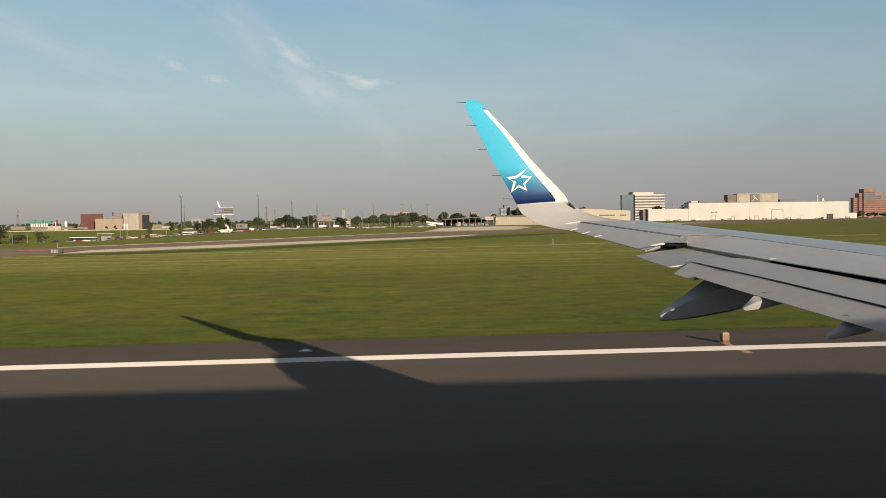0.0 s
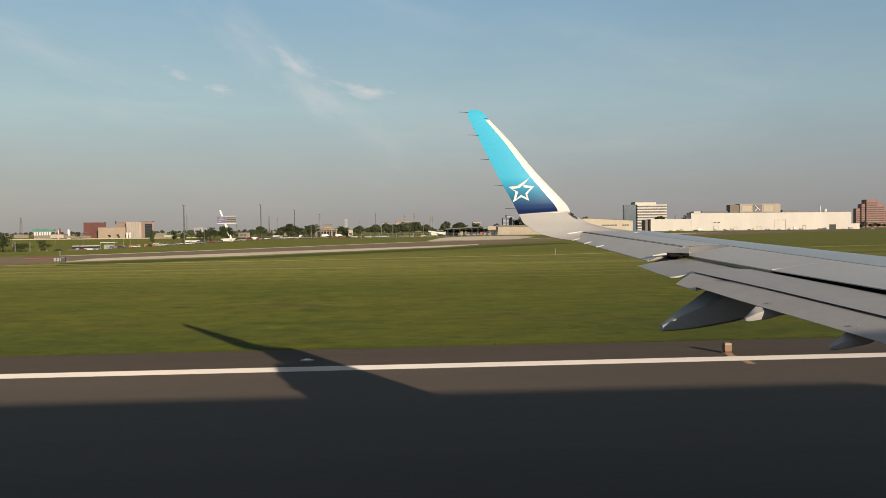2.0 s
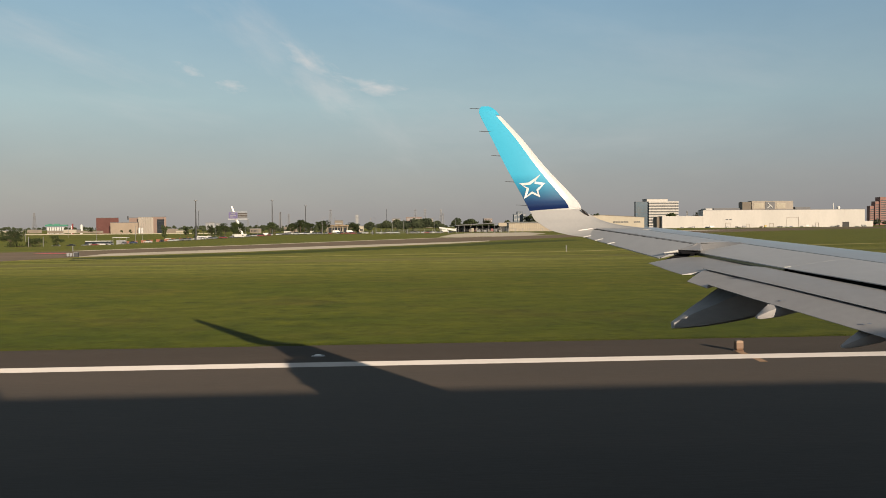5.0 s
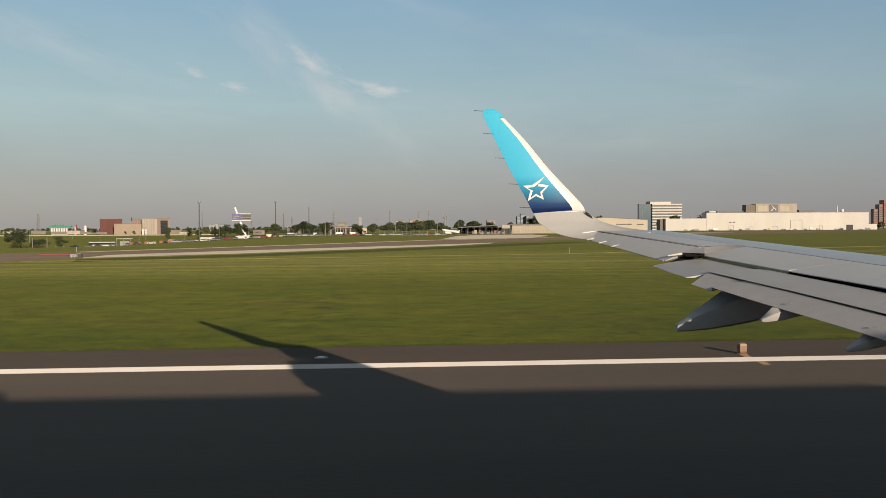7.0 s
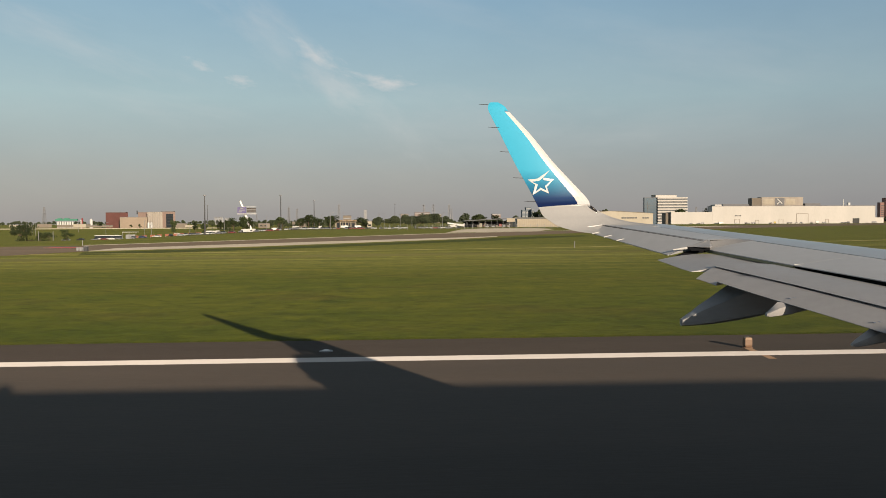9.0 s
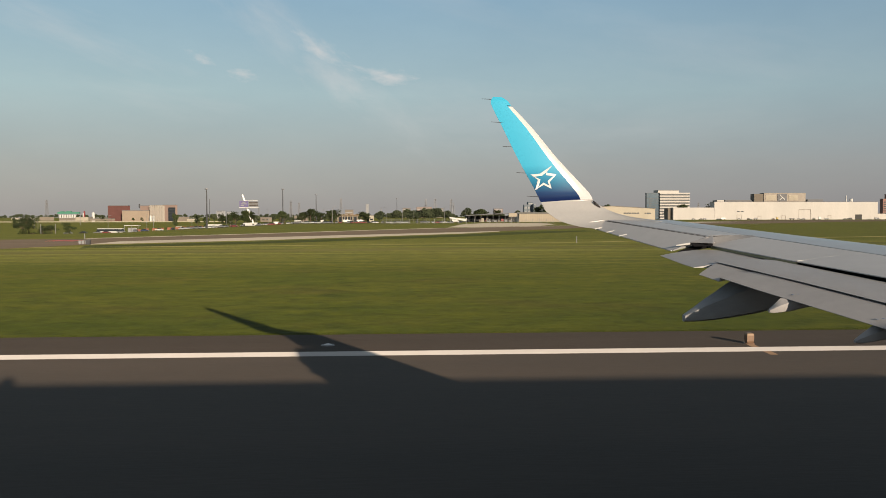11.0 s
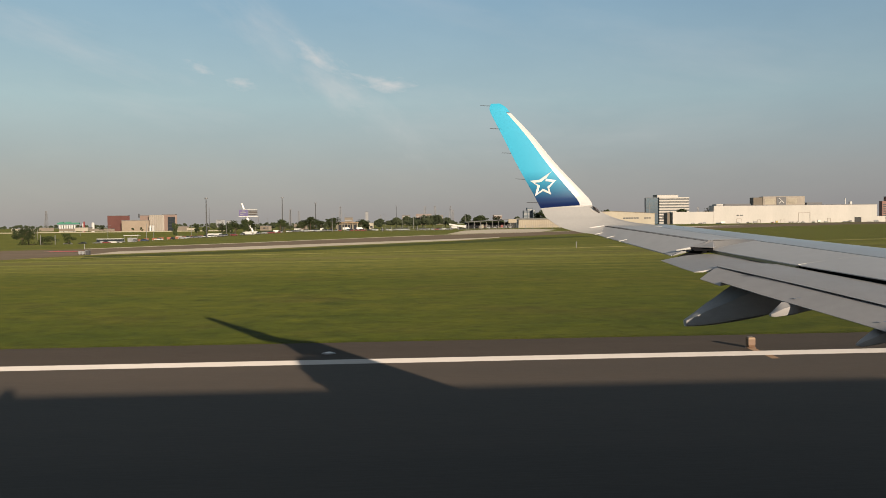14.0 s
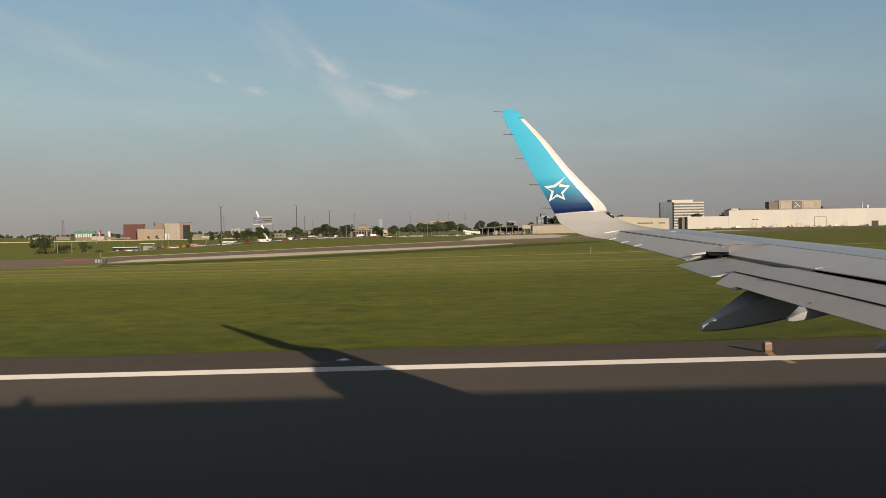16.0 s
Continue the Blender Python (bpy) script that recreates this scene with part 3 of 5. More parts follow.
for y0, y1 in ((-0.2, 4.55), (4.62, 11.79)):
    bm = bmesh.new()
    loft(bm, [flap_ring(y, spoiler_x(y) + 0.30, flap_rear_x(y), flap_front_z(y), flap_rear_z(y), 0.16) for y in np.linspace(y0, y1, 10)])
    if y1 > 10:
        # the outer end reaches further back, where no tab follows
        loft(bm, [flap_ring(y, spoiler_x(y) + 0.28 - 0.20 * max(y - 12.8, 0), back - 0.295 * y, flap_front_z(y), zr, 0.15, 0.0, 0.012)
                  for y, back, zr in ((11.792, 7.745, 3.783), (12.2, 7.83, 3.815), (12.7, 7.955, 3.860), (13.07, 8.05, 3.892))])
    part("flap", bm, FLAP_GREY, wing, "grey extended flap with a dark slot ahead of it", True)
    bm = bmesh.new()
    y2 = min(y1, 11.03)
    rings = [flap_ring(y, flap_rear_x(y) + 0.12, tab_rear_x(y), flap_rear_z(y) - 0.012, tab_rear_z(y), 0.05) for y in np.linspace(y0, y2, 10)]
    if y1 > 10:
        # the last stretch hangs a little lower and ends in a slant
        rings += [flap_ring(y, flap_rear_x(y) + 0.12, tab_rear_x(y), flap_rear_z(y) - 0.012, zr, 0.05) for y, zr in ((11.05, 3.643), (11.25, 3.676))]
        rings.append(flap_ring(11.46, flap_rear_x(11.80) + 0.06, tab_rear_x(11.46), flap_rear_z(11.80) - 0.012, 3.708, 0.05, 0.34))
    loft(bm, rings)
    part("flap_tab", bm, FLAP_GREY, wing, "", True)


part("end_seal", bar(bmesh.new(), (tab_rear_x(11.04) + 0.02, 11.04, 3.690), (tab_rear_x(11.04), 11.05, 3.645), 0.007, 0.007, 6), WHITE_PAINT, wing, "thin white seal at the flap tab's end")


def keel(name, y, rows, material, label, shift=(0, 0, 0)):
    """A ridged fairing along the line of flight; rows: x, ridge, top, bottom, half width."""
    sx, sy, sz = shift
    bm = bmesh.new()
    rings = []
    for x, ridge, top, low, half in rows:
        drop = ridge - low
        side = [(1.0, ridge), (0.97, ridge - 0.5 * drop), (0.80, low + 0.12 * drop), (0.35, low)]
        ring = [(0.0, top)] + [(-k, z) for k, z in side] + [(k, z) for k, z in side[::-1]]
        rings.append([(x + sx, y + sy + half * k, z + sz) for k, z in ring])
    loft(bm, rings)
    for e in bm.edges:
        a, b = e.verts
        e.smooth = abs(a.co.x - b.co.x) < 1e-5 or abs(a.co.y - y - sy) < 0.4 * abs(rows[3][4])
    return part(name, bm, material, wing, label, True)


TRACK_FAIRING = [(3.99, 3.15, 3.16, 3.07, 0.06), (4.12, 3.22, 3.26, 3.07, 0.10),
                 (4.25, 3.29, 3.36, 3.08, 0.13), (4.39, 3.35, 3.45, 3.09, 0.16),
                 (4.53, 3.41, 3.55, 3.11, 0.19), (4.67, 3.48, 3.64, 3.13, 0.21),
                 (4.97, 3.57, 3.70, 3.18, 0.22), (5.29, 3.61, 3.72, 3.25, 0.20),
                 (5.77, 3.64, 3.71, 3.38, 0.14)]
keel("flap_track_fairing", 11.40, TRACK_FAIRING, FAIRING, "dark grey ridged fairing hanging under the flap")
keel("flap_track_fairing", 11.40, TRACK_FAIRING, FAIRING, "dark grey ridged fairing hanging under the flap", (1.5, -5.4, -0.62))
for px in (4.75, 4.80):
    part("bracket", boxes((px - 0.012, px + 0.012, 11.49, 11.51, 3.50, 3.61)), STEEL, wing, "small dark lug above the fairing")
keel("hinge_fairing", 9.88, [(4.49, 3.39, 3.40, 3.36, 0.03), (4.53, 3.41, 3.43, 3.35, 0.05),
                             (4.63, 3.46, 3.53, 3.36, 0.07), (4.77, 3.50, 3.52, 3.38, 0.08),
                             (4.89, 3.47, 3.47, 3.41, 0.07), (5.01, 3.44, 3.45, 3.43, 0.03)],
     FLAP_GREY, "small pale ridged fairing at the flap edge")
keel("hinge_fairing", 8.7, [(4.89, 3.19, 3.20, 3.17, 0.025), (4.94, 3.22, 3.25, 3.16, 0.045),
                             (5.08, 3.28, 3.35, 3.18, 0.065), (5.19, 3.32, 3.33, 3.20, 0.07),
                             (5.31, 3.30, 3.30, 3.22, 0.065), (5.42, 3.27, 3.28, 3.26, 0.03)],
     FLAP_GREY, "small grey ridged fairing at the flap edge")

# small pale fence where the aileron ends at the winglet
bm = bmesh.new()
loft(bm, [[(x, y, z + dz) for dz in (-h, h)] + [(x + 0.01, y + 0.03, z)] for x, y, z, h in ((3.56, 15.78, 4.345, 0.004), (3.74, 15.74, 4.392, 0.014), (3.98, 15.73, 4.432, 0.004))])
part("end_fence", bm, STRIPE_WHITE, wing, "small pale fairing at the aileron's outer end")

for y in (9.88, 8.7):
    for k in (0, 1):
        xm = tab_rear_x(y) + 0.085 + 0.035 * k
        zm = tab_rear_z(y) + (flap_rear_z(y) - tab_rear_z(y)) * (0.085 + 0.035 * k) / 0.45 + 0.018
        part("stencil_mark", boxes((xm, xm + 0.022, y - 0.02 - 0.06 * k, y + 0.03 - 0.06 * k, zm, zm + 0.002)), STENCIL_BLUE, wing, "small pale blue stencil mark on the flap tab")

# winglet: y, z, trailing x, leading x
RIBS = [(15.50, 4.36, 3.83, 5.45), (15.70, 4.39, 3.50, 5.12), (15.86, 4.46, 3.16, 4.68), (15.98, 4.58, 2.95, 4.22), (16.07, 4.76, 2.87, 3.86),
        (16.085, 4.80, 2.85, 3.845), (16.12, 4.90, 2.80, 3.81), (16.15, 5.07, 2.71, 3.68), (16.20, 5.61, 2.42, 3.18), (16.28, 6.16, 2.16, 2.74), (16.35, 6.60, 1.95, 2.34),
        (16.37, 6.72, 1.93, 2.24), (16.39, 6.79, 1.97, 2.13)]


def split(z):
    """Where the white stripe begins, as a fraction of the chord."""
    return spread(z, [(4.0, 0.745), (4.80, 0.755), (5.3, 0.760), (6.2, 0.785), (7.0, 0.785)])


def winglet_mesh(f0, f1, low, high, n=9, proud=0.0):
    """The curved winglet between two fractions of its chord and two heights."""
    rings = []
    for k in range(10 * len(RIBS) - 9):
        s = k / 10
        i = min(int(s), len(RIBS) - 2)
        a, p, q, b = (Vector(RIBS[min(max(j, 0), len(RIBS) - 1)]) for j in (i - 1, i, i + 1, i + 2))
        t = s - i
        y, z, xt, xl = p + 0.5 * t * ((q - a) + t * (2 * a - 5 * p + 4 * q - b + t * (3 * p - a - 3 * q + b)))
        if not low - 1e-6 <= z <= high + 1e-6:
            continue
        slope = 0.5 * ((q - a) + t * (4 * a - 10 * p + 8 * q - 2 * b + 3 * t * (3 * p - a - 3 * q + b)))
        run = Vector((0, slope[0], slope[1])).normalized()
        out = Vector((0, -run.z, run.y))
        c = xl - xt
        one, two = [], []
        for j in range(n):
            fa, fb = (split(z) if abs(g - 0.78) < 0.005 else g for g in (f0, f1))
            f = fa + (fb - fa) * j / (n - 1)
            thick = c * 0.16 * math.sqrt(max(1 - f, 0.0)) * f + 0.004 + proud
            base = Vector((xt + c * f, y, z + 0.05 * (f - 0.6) * max(0.0, 1 - abs(z - 4.80) / 0.25) - 0.09 * (1 - f) ** 1.5 * max(0.0, 1 - (z - 4.36) / 0.16)))
            one.append(base + out * thick * 0.6)
            two.append(base - out * thick * 0.6)
        rings.append(one + two[::-1])
    bm = bmesh.new()
    loft(bm, rings)
    return bm


winglet = part("winglet", winglet_mesh(0.0, 1.0, 4.0, 4.80), WINGLET_ROOT, plane, "white curved root of the winglet", True)
part("blue_panel", winglet_mesh(0.0, 0.78, 4.80, 7.0), WINGLET_BLUE, winglet, "winglet panel fading from navy at its foot to bright cyan", True)
part("leading_edge", winglet_mesh(0.781, 1.0, 4.80, 6.62, 5), STRIPE_WHITE, winglet, "white stripe along the winglet's leading edge", True)
part("tip_cap", winglet_mesh(0.781, 1.0, 6.62, 7.0, 5), WINGLET_BLUE, winglet, "", True)
for x, y, z in ((1.96, 16.40, 6.745), (2.13, 16.30, 6.295), (2.35, 16.24, 5.825), (2.60, 16.19, 5.325), (2.80, 16.12, 4.875)):
    part("static_wick", bar(bmesh.new(), (x + 0.04, y, z), (x - 0.21, y, z + 0.012), 0.007, 0.004, 5), DARK_STEEL, winglet)
for y in (15.95, 15.52, 15.12, 14.72):
    part("static_wick", bar(bmesh.new(), (aileron_x(y) + 0.07, y, aileron_z(y) + 0.045), (aileron_x(y) - 0.07, y, aileron_z(y) + 0.012), 0.006, 0.011, 6), WHITE_PAINT, wing)

# five-pointed star whose top and lower rays are drawn out: angle and reach of tips and notches
STAR = [(58, 0.330), (68, 0.150), (23, 0.275), (-18, 0.125), (-47, 0.225), (-90, 0.095), (-129, 0.250), (-182, 0.105), (157, 0.262), (117, 0.135)]
HOLE = [(66, 0.175), (62, 0.105), (22, 0.205), (-14, 0.085), (-45, 0.155), (-90, 0.050), (-127, 0.168), (-190, 0.055), (160, 0.182), (110, 0.085)]
bm = bmesh.new()
outer, inner = ([(2.905 + r * math.cos(radians(a)), 5.195 + r * math.sin(radians(a))) for a, r in rays] for rays in (STAR, HOLE))


def winglet_face(x, z):
    """The inner face of the winglet's blue panel at a place on it."""
    ribs = [(r[1], r) for r in RIBS]
    y, xt, xl = (spread(z, [(h, r[k]) for h, r in ribs]) for k in (0, 2, 3))
    f = min(max((x - xt) / (xl - xt), 0.0), 1.0)
    return y - 0.6 * ((xl - xt) * 0.16 * math.sqrt(1 - f) * f + 0.004)


rows = [[bm.verts.new((x, winglet_face(x, z) + dy, z)) for x, z in pts] for pts, dy in ((outer, -0.006), (inner, -0.006), (inner, 0.012), (outer, 0.012))]
for a, b in zip(rows, rows[1:] + rows[:1]):
    for i in range(10):
        bm.faces.new((a[i], a[(i + 1) % 10], b[(i + 1) % 10], b[i]))
part("star_emblem", bm, STRIPE_WHITE, winglet, "white outlined five-pointed star")
bm = bmesh.new()
bmesh.ops.create_uvsphere(bm, u_segments=12, v_segments=8, radius=0.5, matrix=Matrix.LocRotScale((3.90, 16.0, 4.73), Euler((0, radians(42), 0)), (0.20, 0.05, 0.045)))
part("position_lamp", bm, LENS, winglet, "dark glass navigation lamp at the winglet's foot", True)

# fuselage with the one open window that the view goes through
bm = bmesh.new()
FX = [-16.0, -12.5, -9.5, -6.5, -4.0, -2.0, -0.13, 0.13, 2.0, 6.0, 14.0, 27.0, 29.5, 31.5]
FR = [0.4, 1.1, 1.6, 1.92, 2.0, 2.0, 2.0, 2.0, 2.0, 2.0, 2.0, 1.97, 1.5, 0.4]
ANG = [27.4 - 5.0, 27.4 + 5.0] + [27.4 + 5.0 + 350.0 * i / 36 for i in range(1, 36)]
skins = []
for k in (1.0, 0.93):
    rows = []
    for x, r in zip(FX, FR):
        lift = 0.25 * (1.98 - r) if x < 0 else -0.1 * (1.98 - r)
        rows.append([bm.verts.new((x, -1.706 + r * k * math.cos(radians(a)), 3.58 + lift + r * k * math.sin(radians(a)))) for a in ANG])
    for i in range(len(FX) - 1):
        for j in range(len(ANG)):
            if i == 6 and j == 0:
                continue
            bm.faces.new((rows[i][j], rows[i][(j + 1) % len(ANG)], rows[i + 1][(j + 1) % len(ANG)], rows[i + 1][j])).material_index = 0 if k == 1.0 else 1
    skins.append(rows)
    for e in (0, -1):
        bm.faces.new(rows[e])
o, s = [[r[6][0], r[6][1], r[7][1], r[7][0]] for r in skins]
for i in range(4):
    bm.faces.new((o[i], o[(i + 1) % 4], s[(i + 1) % 4], s[i])).material_index = 1
part("fuselage", bm, [FUSELAGE, CABIN], plane, "white fuselage with a cabin window", True)

# engine under the wing, ahead of the view, and the aerial on the roof that throws a small shadow
for y in (5.75,):
    rings = []
    for x, r in ((12.6, 1.12), (12.4, 1.22), (11.6, 1.32), (10.4, 1.30), (9.2, 1.10), (8.2, 0.86)):
        rings.append([(x, y + r * math.cos(k * math.pi / 12), 1.95 + r * math.sin(k * math.pi / 12)) for k in range(24)])
    bm = bmesh.new()
    loft(bm, rings)
    engine = part("engine_nacelle", bm, FUSELAGE, plane, "white engine nacelle under the wing", True)
    part("exhaust_cone", bar(bmesh.new(), (8.2, y, 1.95), (7.3, y, 1.95), 0.55, 0.20, 16), DARK_STEEL, engine)
    part("engine_pylon", boxes((8.6, 11.6, y - 0.16, y + 0.16, 2.9, 3.62)), FUSELAGE, engine)
bm = bmesh.new()
loft(bm, [[(-1.35 + d, -1.85 + k, z) for d, k in ((0.0, -0.05), (0.55 - c, -0.05), (0.55 - c, 0.05), (0.0, 0.05))] for z, c in ((5.50, 0.0), (5.92, 0.22))])
part("blade_aerial", bm, FUSELAGE, plane)

# landing gear that the airliner rolls on
for x, y in ((4.6, -5.62), (4.6, 1.96), (25.5, -1.83)):
    gear = part("landing_gear", bar(bar(bmesh.new(), (x, y, -0.29), (x, y, 2.6), 0.11, 0.13, 8), (x, y - 0.62, -0.29), (x, y + 0.62, -0.29), 0.06, 0.06, 8), STEEL, plane)
    for dy in (-0.46, 0.46):
        bm = bmesh.new()
        bmesh.ops.create_cone(bm, cap_ends=True, segments=20, radius1=0.56, radius2=0.56, depth=0.36, matrix=Matrix.LocRotScale((x, y + dy, -0.29), Euler((radians(90), 0, 0)), None))
        bmesh.ops.bevel(bm, geom=[e for e in bm.edges if abs(e.verts[0].co.y - e.verts[1].co.y) < 1e-4], offset=0.09, segments=2, affect="EDGES")
        part("wheel", bm, RUBBER_AND_SHADE, gear, "", True)

# ---------------------------------------------------------------- taxiways and far pavement


def strip(name, pts, top, material, label, category="pavement"):
    return tagged(slab(name, pts, top, 0.25, material), label, category, kind="structure")


strip("taxiway", [(-130, 70), (-54, 123.6), (-48.8, 141), (-27.0, 185), (16.5, 235), (33, 256), (100, 360), (330, 610), (700, 860), (700, 1000), (324, 769), (87, 393), (17, 312),
                  (-33, 221), (-61, 177), (-130, 150)], -0.002, TAXI, "dark asphalt taxiway curving away across the grass")
strip("taxiway_edge", [(-48.8, 140.9), (-24.4, 163.3), (17.6, 218.6), (31.4, 246.9), (33, 256), (16.5, 234.9), (-27.0, 184.9), (-48.9, 157.0)], 0.006, CONCRETE, "pale concrete edge of the taxiway")
strip("far_edge", [(-61, 177.4), (-33, 221.5), (17, 312.5), (87, 393.5), (86, 397), (14, 315.5), (-35.5, 224), (-63, 180)], 0.004, CONCRETE, "pale concrete far edge of the taxiway")
strip("apron", [(22.9, 341), (40, 470), (58, 530), (95, 545), (92, 470), (67, 379)], 0.004, CONCRETE, "pale concrete apron beside the sheds")
strip("stand", [(100, 440), (130, 560), (240, 640), (260, 610)], 0.002, CONCRETE, "pale concrete stand beyond the taxiway")
strip("uncut_grass_strip", [(-47.5, 136), (-22, 157), (19, 210), (36, 240), (60, 262), (60, 250), (40, 222), (22, 196), (-18, 146), (-44, 124)], -0.03, LUSH, "darker uncut grass along the taxiway", "grass")
strip("dry_track", [(-60, 127.0), (-20, 131.5), (31, 144.0), (75, 166), (120, 184), (260, 225), (260, 228), (120, 186.5), (75, 168), (31, 145.6), (-20, 132.8), (-60, 128.2)], -0.028, TRACK, "pale dry track across the grass", "track")
strip("dry_verge", [(-90, 99), (-20, 108), (60, 128), (120, 150), (120, 153), (60, 134.5), (-20, 116), (-90, 107)], -0.03, HAY, "pale dry mowing line across the grass", "track")
strip("red_marking", [(-63.5, 161), (-57.5, 159), (-57.5, 164.5), (-63, 166.5)], 0.004, RED_LINE, "red painted holding position marking", "marking")

# raised edge lights, each with a painted stripe across the runway's edge line
def edge_light(x, y):
    ob = thing("runway_edge_light", "small tan box-shaped edge light on the runway shoulder", "lamp", x, y, 0.0, "raised edge lights")
    part("base_plate", bar(bmesh.new(), (0, 0, -0.01), (0, 0, 0.03), 0.20, 0.17, 12), HOUSING_TAN, ob)
    bm = bmesh.new()
    loft(bm, [[(-w, -w, z), (w, -w, z), (w, w, z), (-w, w, z)] for z, w in ((0.03, 0.10), (0.10, 0.125), (0.30, 0.125))])
    part("housing", bm, HOUSING_TAN, ob)
    bm = bmesh.new()
    loft(bm, [[(-w, -w, z), (w, -w, z), (w, w, z), (-w, w, z)] for z, w in ((0.302, 0.12), (0.36, 0.12), (0.38, 0.08))])
    part("lens", bm, LAMP_AMBER, ob, "pale amber lens")
    return ob


light = edge_light(12.62, 29.25)
for k in range(-3, 6):
    if k:
        copy_thing(light, pose(12.62 + 60 * k, 29.25, 0))
    x = 12.62 + 60 * k
    tagged(slab("edge_stripe", [(x - 0.12, 29.45), (x + 0.14, 29.45), (x + 0.02, 28.452), (x - 0.24, 28.452)], 0.004, 0.006, TAN_PAINT), "tan painted stripe beside an edge light", "marking", "edge stripes", "structure")
    tagged(slab("edge_stripe", [(x - 0.26, 27.548), (x + 0.00, 27.548), (x - 0.06, 26.85), (x - 0.32, 26.85)], 0.004, 0.006, TAN_PAINT), "tan painted stripe beside an edge light", "marking", "edge stripes", "structure")


def inset_lamp(x, y):
    ob = thing("runway_lamp", "low round runway edge lamp on the shoulder", "lamp", x, y, 0.0, "runway edge lamps")
    part("base", bar(bmesh.new(), (0, 0, -0.01), (0, 0, 0.022), 0.26, 0.22, 16), STEEL, ob)
    part("lens", bar(bmesh.new(), (0, 0, 0.022), (0, 0, 0.045), 0.14, 0.10, 12), WHITE_PAINT, ob)
    return ob


lamp = inset_lamp(-2.2, 29.9)
for dx in (-60, 60, 120, 180):
    copy_thing(lamp, pose(-2.2 + dx, 29.9, 0))


def marker(x, y):
    ob = thing("marker_post", "short grey marker post in the grass", "post", x, y, -0.04, "marker posts")
    part("post", bar(bmesh.new(), (0, 0, 0), (0, 0, 0.95), 0.08, 0.08, 8), STEEL, ob)
    part("cap", bar(bmesh.new(), (0, 0, 0.95), (0, 0, 1.1), 0.12, 0.10, 8), STEEL, ob)
    return ob


post = marker(31.5, 143)
copy_thing(post, pose(170.0, 183, -0.04))
copy_thing(post, at(-61.49, 176))


def field_sign(x, y, wide, panel_material, label, text="", turn=0.0):
    """A low airfield sign on short legs."""
    ob = thing("airfield_sign", label, "sign", x, y, -0.04, "airfield signs", turn=turn)
    part("cabinet", boxes((-wide / 2, wide / 2, -0.12, 0.12, 0.45, 1.35)), BROWN_SIGN, ob)
    part("panel", boxes((-wide / 2 + 0.06, wide / 2 - 0.06, -0.145, -0.122, 0.52, 1.28)), panel_material, ob)
    for k in range(3):
        px = -wide / 2 + 0.25 + k * (wide - 0.5) / 2
        part("leg", boxes((px - 0.06, px + 0.06, -0.05, 0.05, 0, 0.45)), WHITE_PAINT, ob)
    if text:
        curve = bpy.data.curves.new("letters", "FONT")
        curve.body, curve.size, curve.extrude, curve.align_x = text, 0.75, 0.01, "CENTER"
        letters = new("letters", curve)
        letters.matrix_basis = pose(-0.2, -0.15, 0.64, 90, 0, 0)
        letters.parent = ob
        curve.materials.append(RUBBER_AND_SHADE)
        part("arrow", boxes((0.48, 1.0, -0.16, -0.146, 0.87, 0.95), (0.88, 1.02, -0.16, -0.146, 0.80, 1.02)), RUBBER_AND_SHADE, ob)
    return ob


field_sign(-140.0, 56.0, 2.4, YELLOW_PAINT, "yellow taxiway sign D7 with a black arrow", "D7")
field_sign(190.0, 52.0, 2.2, YELLOW_PAINT, "plain yellow taxiway sign on short white legs")
sign = thing("marker_board", "low white three-panel marker board beside a dark cabinet", "sign", -50.59, 142, -0.02)
for k in range(3):
    part("panel", boxes((0.48 * k, 0.48 * k + 0.34, -0.05, 0.05, 0.1, 0.62)), FAR_GREY, sign)
    part("foot", boxes((0.48 * k + 0.1, 0.48 * k + 0.24, -0.04, 0.04, 0, 0.099)), STEEL, sign)
box_thing = thing("cable_cabinet", "small dark metal cabinet at the taxiway edge", "cabinet", -49.04, 141, -0.02)
part("body", boxes((0, 0.62, -0.25, 0.25, 0, 0.72)), DARK_STEEL, box_thing)
part("lid", boxes((-0.03, 0.65, -0.28, 0.28, 0.72, 0.78)), STEEL, box_thing)
field_sign(390.0, 590.0, 3.0, BROWN_SIGN, "dark back of a taxiway sign at the taxiway edge")

# ---------------------------------------------------------------- buildings


def block(name, parent, x0, x1, y0, y1, z0, z1, wall, roof=None, label="", parapet=0.5):
    """Walls and a roof deck with a low parapet."""
    body = part(name, boxes((x0, x1, y0, y1, z0, z1)), wall, parent, label)
    t = 0.4
    part("roof", boxes((x0 - 0.1, x1 + 0.1, y0 - 0.1, y0 + t, z1, z1 + parapet), (x0 - 0.1, x1 + 0.1, y1 - t, y1 + 0.1, z1, z1 + parapet),
                       (x0 - 0.1, x0 + t, y0 + t, y1 - t, z1, z1 + parapet), (x1 - t, x1 + 0.1, y0 + t, y1 - t, z1, z1 + parapet),
                       (x0 + t, x1 - t, y0 + t, y1 - t, z1, z1 + 0.1)), roof or wall, body)
    return body


def pane_row(name, parent, x0, x1, y, z0, z1, count, gap, material, depth=0.25):
    """A row of openings with glass set into a proud surround."""
    w = (x1 - x0) / count
    me = None
    for i in range(count):
        a = x0 + i * w + gap / 2
        if me is None:
            ob = part(name, boxes((0, w - gap, -depth, 0.1, 0, z1 - z0)), material, parent)
            me = ob.data
        else:
            ob = new(name, me)
            ob.parent = parent
        ob.location = (a, y, z0)


